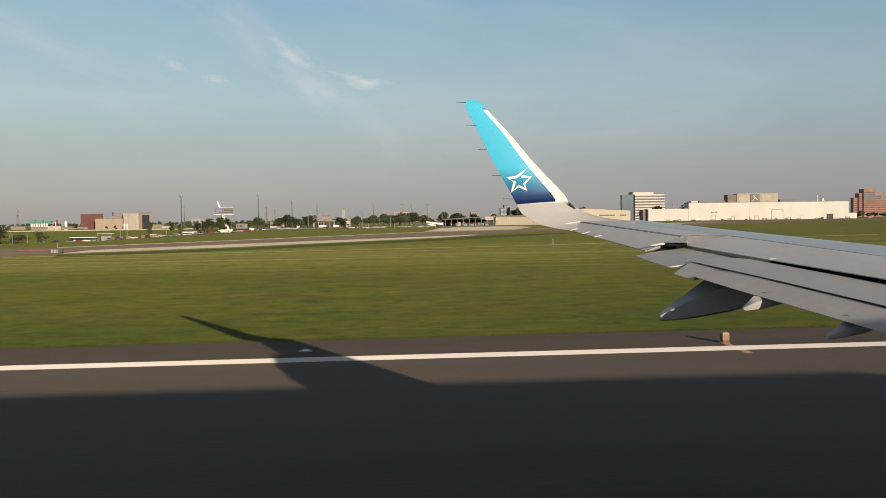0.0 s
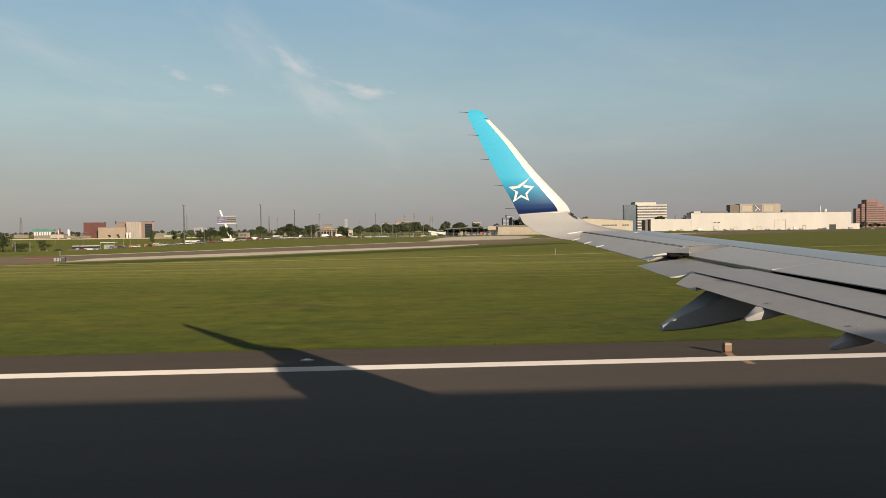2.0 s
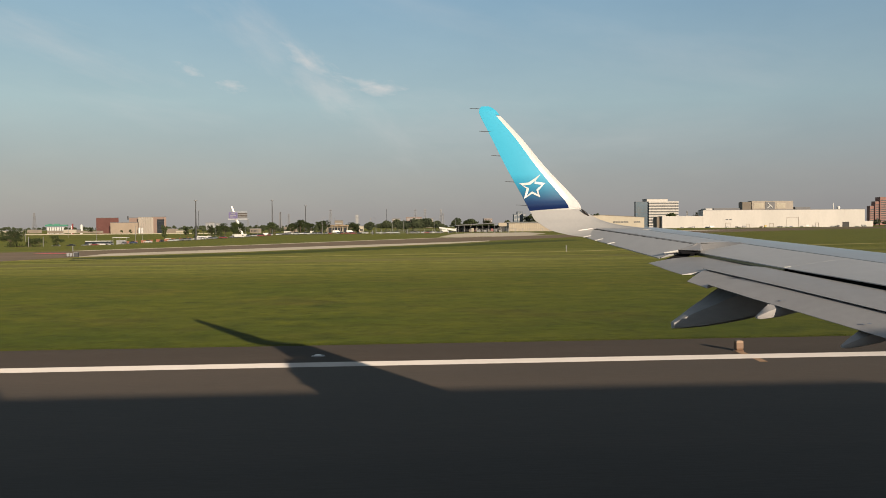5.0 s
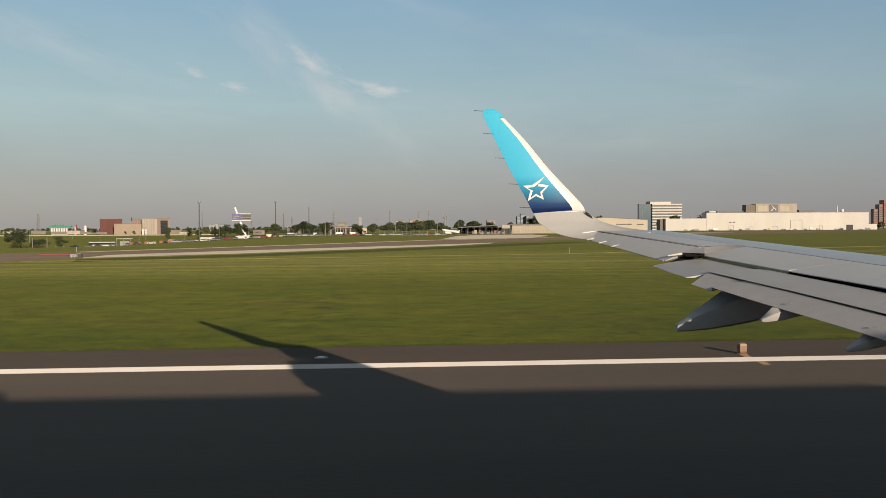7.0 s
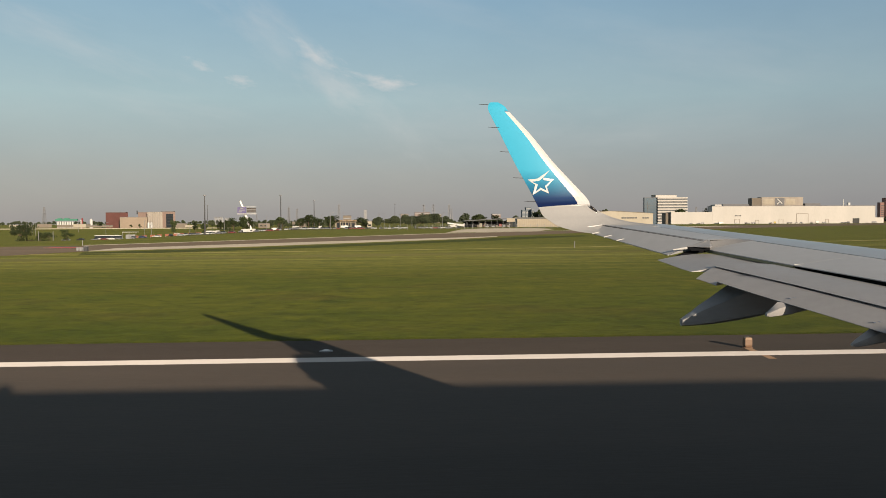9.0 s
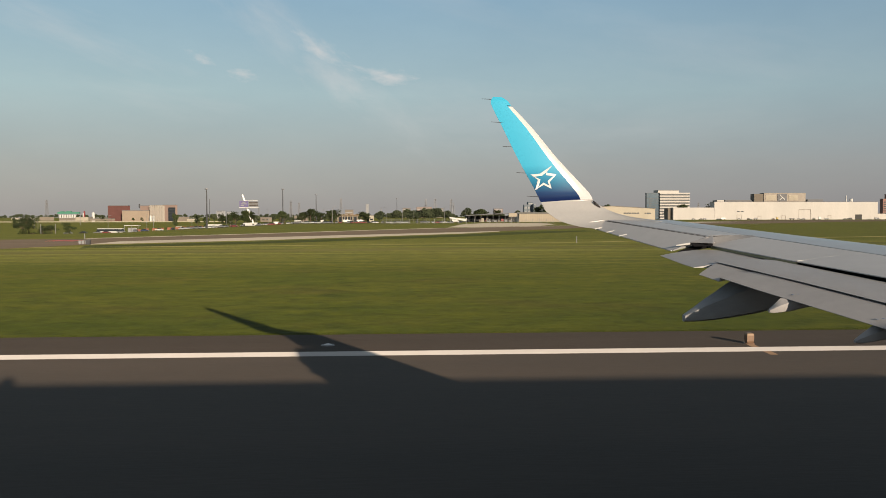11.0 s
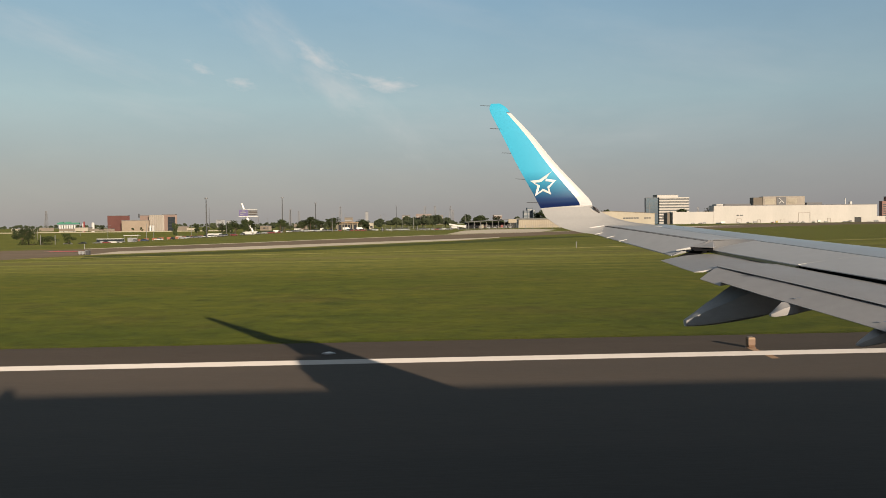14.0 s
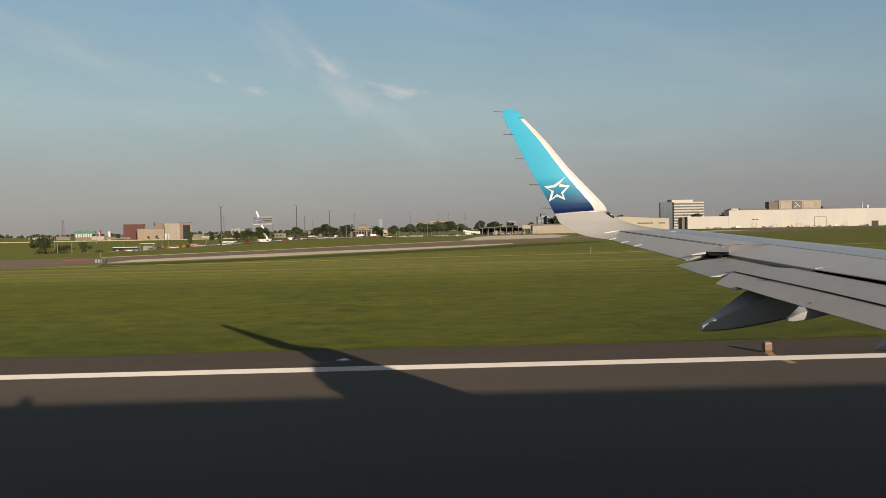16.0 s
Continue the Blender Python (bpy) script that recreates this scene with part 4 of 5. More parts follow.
def red_works():
    y = 1050.0
    ob = thing("brick_works", "dark red brick works hall with a flat roof", "building")
    block("wall", ob, -339.13, -315.29, y, y + 8, -1.7, 17.25, RED_BRICK, ROOF_GREY)
    return ob


red_works()

ob = thing("beige_works", "beige factory blocks with a lower front hall", "building")
y = 1030.0
block("front_hall", ob, -316.44, -285.17, y, y + 15, -1.7, 11.25, HALL_TAN, ROOF_GREY)
block("rear_hall", ob, -299.52, -284.52, y + 15.2, y + 24, -1.7, 17.22, PINK_WALL, ROOF_GREY)
part("stack", bar(bmesh.new(), (-303.34, 1055, 15), (-303.34, 1055, 19.59), 0.8, 0.7, 10), DARK_STEEL, ob)

ob = thing("ribbed_silo_block", "pale ribbed silo block of a factory", "building")
block("wall", ob, -285.90, -270.80, 1035, 1060, -1.7, 17.20, RIBBED_WALL, BEIGE_WALL)
for k in range(6):
    x = -285.25 + k * 2.6
    part("rib", bar(bmesh.new(), (x + 1.2, 1035, -1.7), (x + 1.2, 1035, 17.5), 1.1, 1.1, 10), RIBBED_WALL, ob)
for px in (-280.47, -277.23):
    tank = thing("white_tank", "small white upright storage tank with a domed top", "tank", px, 1020, -0.05, "storage tanks")
    part("body", bar(bmesh.new(), (0, 0, 0), (0, 0, 6.0), 1.3, 1.3, 12), WHITE_PAINT, tank)
    part("dome", bar(bmesh.new(), (0, 0, 6.0), (0, 0, 6.8), 1.3, 0.4, 12), WHITE_PAINT, tank)

ob = thing("glass_office", "pinkish office block with a dark glass front", "building")
block("wall", ob, -273.08, -258.13, 1045, 1055, -1.7, 17.94, PINK_WALL, ROOF_GREY)
front = part("glass_front", boxes((-266.44, -258.13, 1044.6, 1044.99, -1.7, 15.21)), DARK_GLASS, ob)
for k in range(4):
    part("mullion", boxes((-265.78, -258.47, 1044.4, 1044.59, 2.5 + 3.4 * k, 2.8 + 3.4 * k)), DARK_STEEL, front)
block("lower_wing", ob, -257.80, -245.49, 1045, 1060, -1.7, 3.63, BEIGE_WALL, ROOF_GREY)

ob = thing("green_topped_silos", "row of white silos under a green conveyor house", "building")
for k in range(7):
    px = -413.92 + k * 3.0
    part("silo", bar(bmesh.new(), (px, 1100, -1.7), (px, 1100, 6.80), 1.15, 1.15, 12), WHITE_PAINT, ob)
part("conveyor_house", boxes((-416.67, -389.83, 1098, 1102, 7.87, 9.99)), GREEN_PAINT, ob)
part("upper_house", boxes((-413.92, -409.11, 1098.5, 1101.5, 10.06, 10.98), (-406.36, -400.16, 1098.5, 1101.5, 10.06, 11.12)), GREEN_PAINT, ob)

ob = thing("red_white_pylon_sign", "tall narrow red and white pylon sign", "sign", -349.37, 1000, -0.05)
part("mast", boxes((-0.5, 0.9, -0.6, 0.6, 0, 11.8)), RED_PAINT, ob)
part("white_blade", boxes((-1.6, -0.51, -0.6, 0.6, 0, 9.5)), WHITE_PAINT, ob)
ob = thing("white_storage_tower", "white round storage tower with a domed top", "tank", -339.33, 1000, -0.05)
part("body", bar(bmesh.new(), (0, 0, 0), (0, 0, 9.67), 1.7, 1.7, 14), WHITE_PAINT, ob)
part("dome", bar(bmesh.new(), (0, 0, 9.67), (0, 0, 10.96), 1.7, 0.4, 14), WHITE_PAINT, ob)

# low sheds and walls before the works
for x0, x1, top, yy, wall in ((-362.44, -345.63, 2.50, 960, BEIGE_WALL), (-341.43, -327.73, 3.66, 950, CREAM_WALL), (-328.86, -305.44, 2.02, 955, BEIGE_WALL),
                              (-391.38, -381.00, 3.85, 980, BEIGE_WALL), (-473.48, -449.58, 2.52, 1100, CREAM_WALL), (-210.28, -201.09, 1.93, 900, CREAM_WALL),
                              (-105.18, -97.94, 3.55, 700, BEIGE_WALL), (-71.32, -62.17, 4.76, 640, BEIGE_WALL), (-17.23, -13.55, 4.92, 700, CREAM_WALL)):
    shed = thing("low_shed", "long low pale shed with a flat roof", "building", group="low sheds")
    block("wall", shed, x0, x1, yy, yy + 14, -0.1, top, wall, ROOF_GREY, parapet=0.3)
    if yy < 800:
        pane_row("window", shed, x0 + 1, x1 - 1, yy, 1.2, 2.4, 5, 1.5, DARK_GLASS)

wall = thing("boundary_wall", "long low pale concrete wall on top of the bank", "wall")
for k in range(24):
    xa = -470.0 + 13.0 * k
    part("wall_panel", boxes((xa, xa + 12.9, 868, 868.4, land(xa, 868) - 0.2, land(xa, 868) + 0.75)), CREAM_WALL, wall)

# station with a yellow fascia
ob = thing("yellow_roofed_station", "low tan service building with a pale yellow fascia and columns", "building")
block("wall", ob, -39.84, -24.95, 650, 662, -1.7, 5.00, BEIGE_WALL, ROOF_GREY)
part("fascia", boxes((-40.99, -23.60, 647.5, 649.9, 5.00, 5.69)), FASCIA_ORANGE, ob)
for k in range(5):
    x = -40.57 + 0.5 + k * 3.9
    part("column", boxes((x - 0.2, x + 0.2, 647.8, 648.2, -1.7, 4.75)), CREAM_WALL, ob)
pane_row("window", ob, -39.2, -25.4, 650, 0.4, 3.9, 6, 0.5, DARK_GLASS)

# open dark shed and the beige shed beside it
ob = thing("open_shed", "long dark open-fronted equipment shed", "building")
x0, x1 = 56.16, 93.56
bm = bmesh.new()
loft(bm, [[(x, 619, z - 0.5), (x, 640, z - 0.5), (x, 640, z), (x, 619, z)] for x, z in ((x0 - 1, 5.0), (x0 + 6, 5.5), (x1 - 8, 6.6), (x1 + 0.5, 6.75))])
part("roof", bm, ROOF_GREY, ob)
# back and end walls coloured black to give the shed's inner shade
part("back_wall", boxes((x0, x1, 638, 638.4, -1.7, 4.4)), RUBBER_AND_SHADE, ob, "back wall painted black for the shade inside the shed")
part("end_wall", boxes((x0 + 5, x0 + 5.3, 621, 637.9, -1.7, 4.6)), RUBBER_AND_SHADE, ob)
for k in range(9):
    x = x0 + 1 + k * (x1 - x0 - 2) / 8
    part("post", boxes((x - 0.12, x + 0.12, 620, 620.3, -1.7, 4.3 + 1.6 * k / 8)), STEEL, ob)
part("lit_panel", boxes((86.22, 92.22, 618.6, 618.9, 4.0, 6.6)), SHED_TAN, ob)
stock = random.Random(8)
for k in range(16):
    px, py = stock.uniform(x0 + 8, x1 - 3), stock.uniform(622, 634)
    crate = thing("stored_crate", "stacked crate or pallet inside the open shed", "crate", px, py, -0.05, "stored crates")
    w, d, h = stock.uniform(0.5, 1.4), stock.uniform(0.5, 1.0), stock.uniform(0.7, 3.2)
    part("box_body", boxes((-w, w, -d, d, 0.15, h)), stock.choice((STEEL, BEIGE_WALL, DARK_STEEL, FAR_GREY, CREAM_WALL, RED_PAINT)), crate)
    part("pallet", boxes((-w, w, -d, d, 0.0, 0.14)), BARK, crate)
ob = thing("beige_shed", "beige ribbed metal shed with a shallow roof", "building")
x0, x1, top = 98.53, 134.10, 6.84
part("wall", boxes((x0, x1, 650, 675, -0.1, top - 0.6)), SHED_TAN, ob)
bm = bmesh.new()
loft(bm, [[(x, 649.5, top - 0.6), (x, 662, top + 0.5), (x, 675.5, top - 0.6)] for x in (x0 - 0.4, x1 + 0.4)])
part("roof", bm, CREAM_WALL, ob)
for k in range(24):
    x = x0 + 0.6 + k * (x1 - x0 - 1) / 24
    part("cladding_rib", boxes((x, x + 0.25, 649.9, 649.999, 0, top - 0.8)), CREAM_WALL, ob)


def truck(x, y, long, turn=0.0):
    ob = thing("box_truck", "white box van or truck parked beyond the field", "truck", x, y, 0.0, "parked trucks", turn=turn)
    part("box_body", boxes((0, long * 0.72, -1.2, 1.2, 0.9, 3.4)), WHITE_PAINT, ob)
    cab = part("cab", boxes((long * 0.74, long, -1.1, 1.1, 0.6, 2.5)), WHITE_PAINT, ob)
    part("windscreen", boxes((long * 0.8, long + 0.01, -1.12, -1.101, 1.6, 2.3)), DARK_GLASS, cab)
    for wx in (long * 0.15, long * 0.3, long * 0.87):
        part("wheel", bar(bmesh.new(), (wx, -1.15, 0.5), (wx, 1.15, 0.5), 0.5, 0.5, 12), RUBBER_AND_SHADE, ob)
    return ob


for px, yy, long in ((43.15, 600, 5.2), (-109.87, 520, 6.0), (-106.89, 525, 5.0), (184.18, 760, 8.0), (-80.47, 480, 5.0), (-84.17, 520, 6.0)):
    van = truck(px, yy, long)
    if long < 6.5:
        van.scale = (1.0, 0.8, 0.62)
trailer = thing("flat_trailer", "long white open trailer with a raised front end", "trailer", 41.83, 604, -0.02)
bm = bmesh.new()
loft(bm, [[(xx, -1.2, z0), (xx, 1.2, z0), (xx, 1.2, z1), (xx, -1.2, z1)] for xx, z0, z1 in ((0.0, 2.9, 3.9), (6.0, 1.9, 3.0), (11.5, 0.9, 2.6), (12.2, 0.9, 3.2))])
part("bed", bm, WHITE_PAINT, trailer)
for wx in (9.0, 10.4):
    part("wheel", bar(bmesh.new(), (wx, -1.1, 0.5), (wx, 1.1, 0.5), 0.5, 0.5, 12), RUBBER_AND_SHADE, trailer)
part("jack", boxes((0.4, 0.6, -0.1, 0.1, 0, 2.9)), STEEL, trailer)

vans = random.Random(31)
for k in range(9):
    yy = vans.uniform(545, 640)
    van = truck(0.0, 0.0, vans.uniform(4.6, 6.4))
    van.matrix_basis = at(-133.33 + k * 14.0 + vans.uniform(-5, 5), yy, 0.0, vans.choice((0, 12, 180, 90, 170)))
    van.scale = (1.0, 0.8, vans.uniform(0.55, 0.68))

# office tower with white floor bands and a blue glass end
ob = thing("office_tower", "white office tower with dark window bands and a glass end", "building")
y = 1150.0
x0, x1, xg = 368.52, 410.61, 351.11
roof_z = 35.35
block("core", ob, x0 + 0.6, x1 - 0.6, y + 0.6, y + 34, -0.1, roof_z - 0.8, DARK_GLASS, ROOF_GREY)
floors = 9
for k in range(floors + 1):
    z = 1.0 + k * (roof_z - 1.0) / floors
    part("floor_band", boxes((x0, x1, y, y + 34.6, z - 1.0, z + 0.75)), WHITE_WALL, ob, "white spandrel band")
for k in range(14):
    x = x0 + 1 + k * (x1 - x0 - 2) / 13
    part("mullion", boxes((x - 0.12, x + 0.12, y + 0.25, y + 0.59, 0, roof_z - 1)), ROOF_GREY, ob)
block("penthouse", ob, 367.73, 397.09, y + 6, y + 26, roof_z + 0.8, 39.26, WHITE_WALL, ROOF_GREY)
wing_end = block("glass_end", ob, xg, x0 - 0.05, y + 3, y + 10, -1.7, 35.44, BLUE_GLASS, ROOF_GREY, "blue glass end of the tower")
for k in range(8):
    part("transom", boxes((xg, x0 - 0.05, y + 2.9, y + 2.99, 3 + 3.6 * k, 3.35 + 3.6 * k)), DARK_STEEL, wing_end)
part("corner_mullion", boxes((xg + 4.2, xg + 4.7, y + 2.85, y + 2.999, 0, 31)), ROOF_GREY, wing_end)

# cream shed before the tower
ob = thing("cream_hangar", "cream low hangar with a shallow gable and strip windows", "building")
x0, x1 = 201.27, 277.15
top = 11.88
bm = bmesh.new()
loft(bm, [[(x0, yy, -0.1), (x1, yy, -0.1), (x1, yy, top), ((x0 + x1) / 2 - 8, yy, top + 2.6), (x0, yy, top)] for yy in (880, 930)])
part("wall", bm, CREAM_WALL, ob)
bm = bmesh.new()
loft(bm, [[(x0 - 0.5, yy, top), ((x0 + x1) / 2 - 8, yy, top + 2.65), (x1 + 0.5, yy, top), (x1 + 0.5, yy, top + 0.4), ((x0 + x1) / 2 - 8, yy, top + 3.05), (x0 - 0.5, yy, top + 0.4)] for yy in (879.6, 930.4)])
part("roof", bm, BEIGE_WALL, ob)
pane_row("window", ob, 243.31, 260.21, 880, 6.62, 7.93, 6, 0.4, DARK_GLASS)
pane_row("window", ob, 265.65, 272.91, 880, 6.53, 7.84, 3, 0.4, DARK_GLASS)
part("door", boxes((226.46, 233.68, 879.8, 879.99, -0.1, 4.6)), DARK_STEEL, ob)

# the great white hangar
ob = thing("white_hangar", "very long windowless white metal hangar with a lower end", "hangar")
y = 970.0
low = block("low_end", ob, 326.89, 375.28 - 0.1, y, y + 14, -1.7, 13.69, WHITE_WALL, WHITE_WALL, "", 0.3)
hall = block("main_hall", ob, 375.28, 571.47, y - 0.3, y + 14, -1.7, 20.42, WHITE_WALL, ROOF_GREY, "", 0.5)
part("grey_end", boxes((322.00, 326.80, 975, 988, -1.7, 13.22)), BEIGE_WALL, ob, "grey-beige lean-to at the low end")
part("stair_tower", boxes((384.39, 392.66, 985, 999, 0.0, 22.82)), WHITE_WALL, ob)
part("roof_ridge", boxes((402.00, 441.48, 1005, 1030, 0.0, 23.44)), ROOF_GREY, ob, "dark raised roof light")
part("roof_ridge", boxes((503.95, 523.22, 1005, 1030, 0.0, 24.13)), ROOF_GREY, ob, "dark raised roof light")
for k in range(24):
    x = 375.95 + k * (570.78 - 375.95) / 24
    part("cladding_seam", boxes((x, x + 0.15, y - 0.33, y - 0.301, 0.2, 19.10)), WHITE_WALL, hall)
plant = block("plant_room", ob, 447.61, 498.96, 1000, 1012, 0.0, 31.22, PLANT_WALL, PLANT_WALL, "beige roof plant room")
part("plant_side", boxes((436.11, 447.54, 1001, 1012, 0.0, 30.64)), BEIGE_WALL, ob, "lower grey-brown part of the plant room")
for a, b in ((449.72, 462.35), (477.82, 489.09)):
    for k in range(5):
        part("louvre", boxes((a, b, 999.6, 999.95, 23.03 + k * 1.25, 23.03 + k * 1.25 + 0.9)), CREAM_WALL, plant)
crest = part("dark_panel", boxes((464.11, 475.71, 999.5, 999.98, 21.68, 30.89)), ROOF_GREY, plant, "dark panel with a plain white emblem")
xa = (464.11 + 475.71) / 2
za = 26.46
bm = bmesh.new()
bar(bm, (xa - 3.2, 999.3, za + 3.0), (xa + 2.8, 999.3, za - 2.6), 0.55, 0.75, 6)
bar(bm, (xa - 3.6, 999.3, za - 3.4), (xa + 0.5, 999.3, za + 0.2), 0.6, 0.4, 6)
part("emblem", bm, WHITE_PAINT, crest)
# flat black sheet on the wall paints the dark of an open doorway
for a, b, top in ((543.93, 552.21, 5.83),):
    door = part("vehicle_door", boxes((a, b, y - 0.42, y - 0.33, -0.1, top)), RUBBER_AND_SHADE, hall, "black sheet painted for the shade inside an open vehicle door")
for a, b, top in ((475.97, 490.34, 11.77), (426.95, 431.02, 4.09), (454.83, 460.28, 4.62), (401.89, 407.98, 5.53), (510.90, 515.02, 4.99)):
    part("door_frame", boxes((a, a + 0.35, y - 0.5, y - 0.305, -0.1, top), (b - 0.35, b, y - 0.5, y - 0.305, -0.1, top), (a + 0.35, b - 0.35, y - 0.5, y - 0.305, top - 0.35, top)), BEIGE_WALL, hall)
pane_row("window", hall, 401.63, 410.43, y - 0.3, 8.83, 9.95, 2, 1.2, DARK_GLASS)
part("roof_fan", bar(bar(bmesh.new(), (549.96, 1000, 0), (549.24, 1000, 28.92), 1.2, 0.5, 8), (555.64, 1000, 0), (555.64, 1000, 24.78), 2.0, 2.0, 8), WHITE_PAINT, ob)
part("annex", boxes((580.31, 590.87, 985, 1000, -1.7, 6.71)), WHITE_WALL, ob)

# stepped salmon-brick block
ob = thing("stepped_brick_block", "stepped salmon-coloured brick office block", "building")
for x0, x1, top, dy in ((893.37, 901.95 - 0.05, 34.73, 0), (901.95, 909.47 - 0.05, 42.95, 3), (909.47, 932.05 - 0.05, 50.66, 6),
                        (932.05, 946.05 - 0.05, 43.88, 3), (946.05, 963.31, 33.50, 0)):
    tower = block("tower", ob, x0, x1, 1500 - dy, 1510, -0.1, top, SALMON_BRICK, PINK_WALL)
    for k in range(int(top / 4) - 1):
        part("window_band", boxes((x0 + 1.2, x1 - 1.2, 1499.75 - dy, 1500.1 - dy, 4 + 4 * k, 5.8 + 4 * k)), DARK_GLASS, tower)

# far towers and flats in the haze
for x0, x1, top, yy, wall in ((-74.23, -65.70, 40.48, 2600, FAR_GREY), (409.86, 420.37, 38.41, 2600, FAR_BLUE), (424.49, 441.27, 47.37, 2620, FAR_BLUE), (438.78, 446.68, 40.03, 2600, FAR_BLUE),
                              (280.65, 303.80, 24.09, 2300, PINK_WALL), (32.76, 54.03, 25.23, 2300, BEIGE_WALL), (72.31, 114.36, 29.34, 2350, PINK_WALL), (116.50, 142.47, 24.86, 2300, BEIGE_WALL),
                              (-399.53, -393.12, 15.39, 2000, FAR_GREY), (-400.32, -393.74, 16.96, 2050, FAR_GREY), (-79.20, -65.45, 15.52, 1500, BEIGE_WALL), (-521.0, -508.0, 20.0, 2600, FAR_GREY), (-490.0, -479.0, 17.5, 2600, FAR_GREY), (-452.0, -440.0, 15.0, 2650, FAR_GREY)):
    tower = thing("far_block", "distant pale block of flats in the haze", "building", group="far blocks")
    body = block("wall", tower, x0, x1, yy, yy + 20, -0.1, top, wall, ROOF_GREY)
    for k in range(int(top / 4)):
        part("window_band", boxes((x0 + 0.8, x1 - 0.8, yy - 0.2, yy + 0.1, 2 + 4 * k, 3.5 + 4 * k)), FAR_GLASS, body)

# billboard on a leaning white pylon
ob = thing("billboard", "two-faced billboard held by a leaning white pylon", "billboard")
y = 690.0
part("pylon", bar(bmesh.new(), (-108.57, y + 1.5, -5.0), (-118.12, y + 1.5, 21.68), 1.3, 0.9, 10), WHITE_PAINT, ob)
face = part("display", boxes((-119.90, -113.01, y - 1.2, y - 0.6, 11.76, 16.72)), PURPLE_SIGN, ob, "violet advertising face with plain pale bars")
for k, (f0, f1) in enumerate(((0.1, 0.5), (0.15, 0.85), (0.3, 0.7))):
    a, b = -119.68, -113.24
    z = 12.66 + 1.35 * k
    part("pale_bar", boxes((a + (b - a) * f0, a + (b - a) * f1, y - 1.24, y - 1.201, z, z + 0.7)), FAR_GREY, face)
back = part("back_frame", boxes((-112.57, -105.45, y - 1.0, y - 0.6, 12.18, 16.24)), STEEL, ob, "open steel back of the second face")
for k in range(3):
    z = 12.63 + 1.3 * k
    part("rail", boxes((-112.57, -105.45, y - 1.12, y - 1.01, z, z + 0.7)), BROWN_SIGN, back)
part("walkway", boxes((-120.12, -105.01, y - 2.0, y + 2.0, 11.02, 11.61)), WHITE_PAINT, ob)
part("top_rail", boxes((-116.12, -105.45, y - 1.0, y - 0.6, 16.79, 17.11)), WHITE_PAINT, ob)

# ---------------------------------------------------------------- masts, pylons and poles


def mast(x, y, h, r):
    ob = thing("light_mast", "tall dark floodlight mast", "lamp", x, y, -0.05, "light masts")
    h -= land(x, y)
    part("pole", bar(bmesh.new(), (0, 0, 0), (0, 0, h), r, r * 0.55, 8), DARK_STEEL, ob)
    part("lamp_ring", bar(bmesh.new(), (0, 0, h - 0.6), (0, 0, h), r * 2.4, r * 2.0, 8), STEEL, ob)
    return ob


for x, y, h, r in ((-101.42, 480, 19.95, 0.42), (-187.28, 900, 22.92, 0.35), (-74.64, 600, 23.66, 0.42), (-60.26, 700, 22.18, 0.42), (6.88, 900, 23.37, 0.3), (-87.40, 760, 18.29, 0.3)):
    mast(x, y, h, r)


def pylon(x, y, h):
    """A lattice tower for power lines."""
    ob = thing("power_pylon", "grey steel lattice power pylon", "pylon", x, y, -0.05, "power pylons")
    r = 0.38
    w0, w1 = h * 0.09, h * 0.022
    for sx in (-1, 1):
        for sy in (-1, 1):
            part("leg", bar(bmesh.new(), (sx * w0, sy * w0, 0), (sx * w1, sy * w1, h), r, r, 4), STEEL, ob)
    bm = bmesh.new()
    for k in range(7):
        a, b = k / 7, (k + 1) / 7
        wa, wb = w0 + (w1 - w0) * a, w0 + (w1 - w0) * b
        for sy in (-1, 1):
            bar(bm, (-wa, sy * wa, a * h), (wb, sy * wb, b * h), r * 0.6, None, 4)
            bar(bm, (wa, sy * wa, a * h), (-wb, sy * wb, b * h), r * 0.6, None, 4)
    part("bracing", bm, STEEL, ob)
    for f in (0.68, 0.82, 0.95):
        part("cross_arm", bar(bmesh.new(), (-h * 0.065, 0, h * f), (h * 0.065, 0, h * f), r, None, 4), STEEL, ob)
    return ob


first = pylon(-109.01, 1900, 44.16)
for x, y, s in ((-230.64, 2000, 0.90), (-216.46, 2050, 0.86), (82.74, 2000, 1.0), (105.29, 2000, 1.02), (155.23, 2100, 0.82), (-743.42, 1900, 0.93), (135.39, 1900, 0.95), (479.22, 2000, 0.9), (771.64, 2100, 0.85), (-319.59, 2100, 0.6), (-23.78, 2200, 0.6)):
    copy = copy_thing(first, at(x, y))
    copy.scale = (s, s, s)


def street_lamp(x, y, h):
    ob = thing("street_lamp", "grey street lamp with a short arm", "lamp", x, y, -0.05, "street lamps")
    part("pole", bar(bmesh.new(), (0, 0, 0), (0, 0, h), 0.14, 0.09, 6), STEEL, ob)
    part("arm", bar(bmesh.new(), (0, 0, h), (1.4, 0, h + 0.3), 0.07, 0.06, 5), STEEL, ob)
    part("head", boxes((1.1, 2.0, -0.18, 0.18, h + 0.22, h + 0.38)), STEEL, ob)
    return ob


lamp_post = street_lamp(-193.79, 600, 10.0)
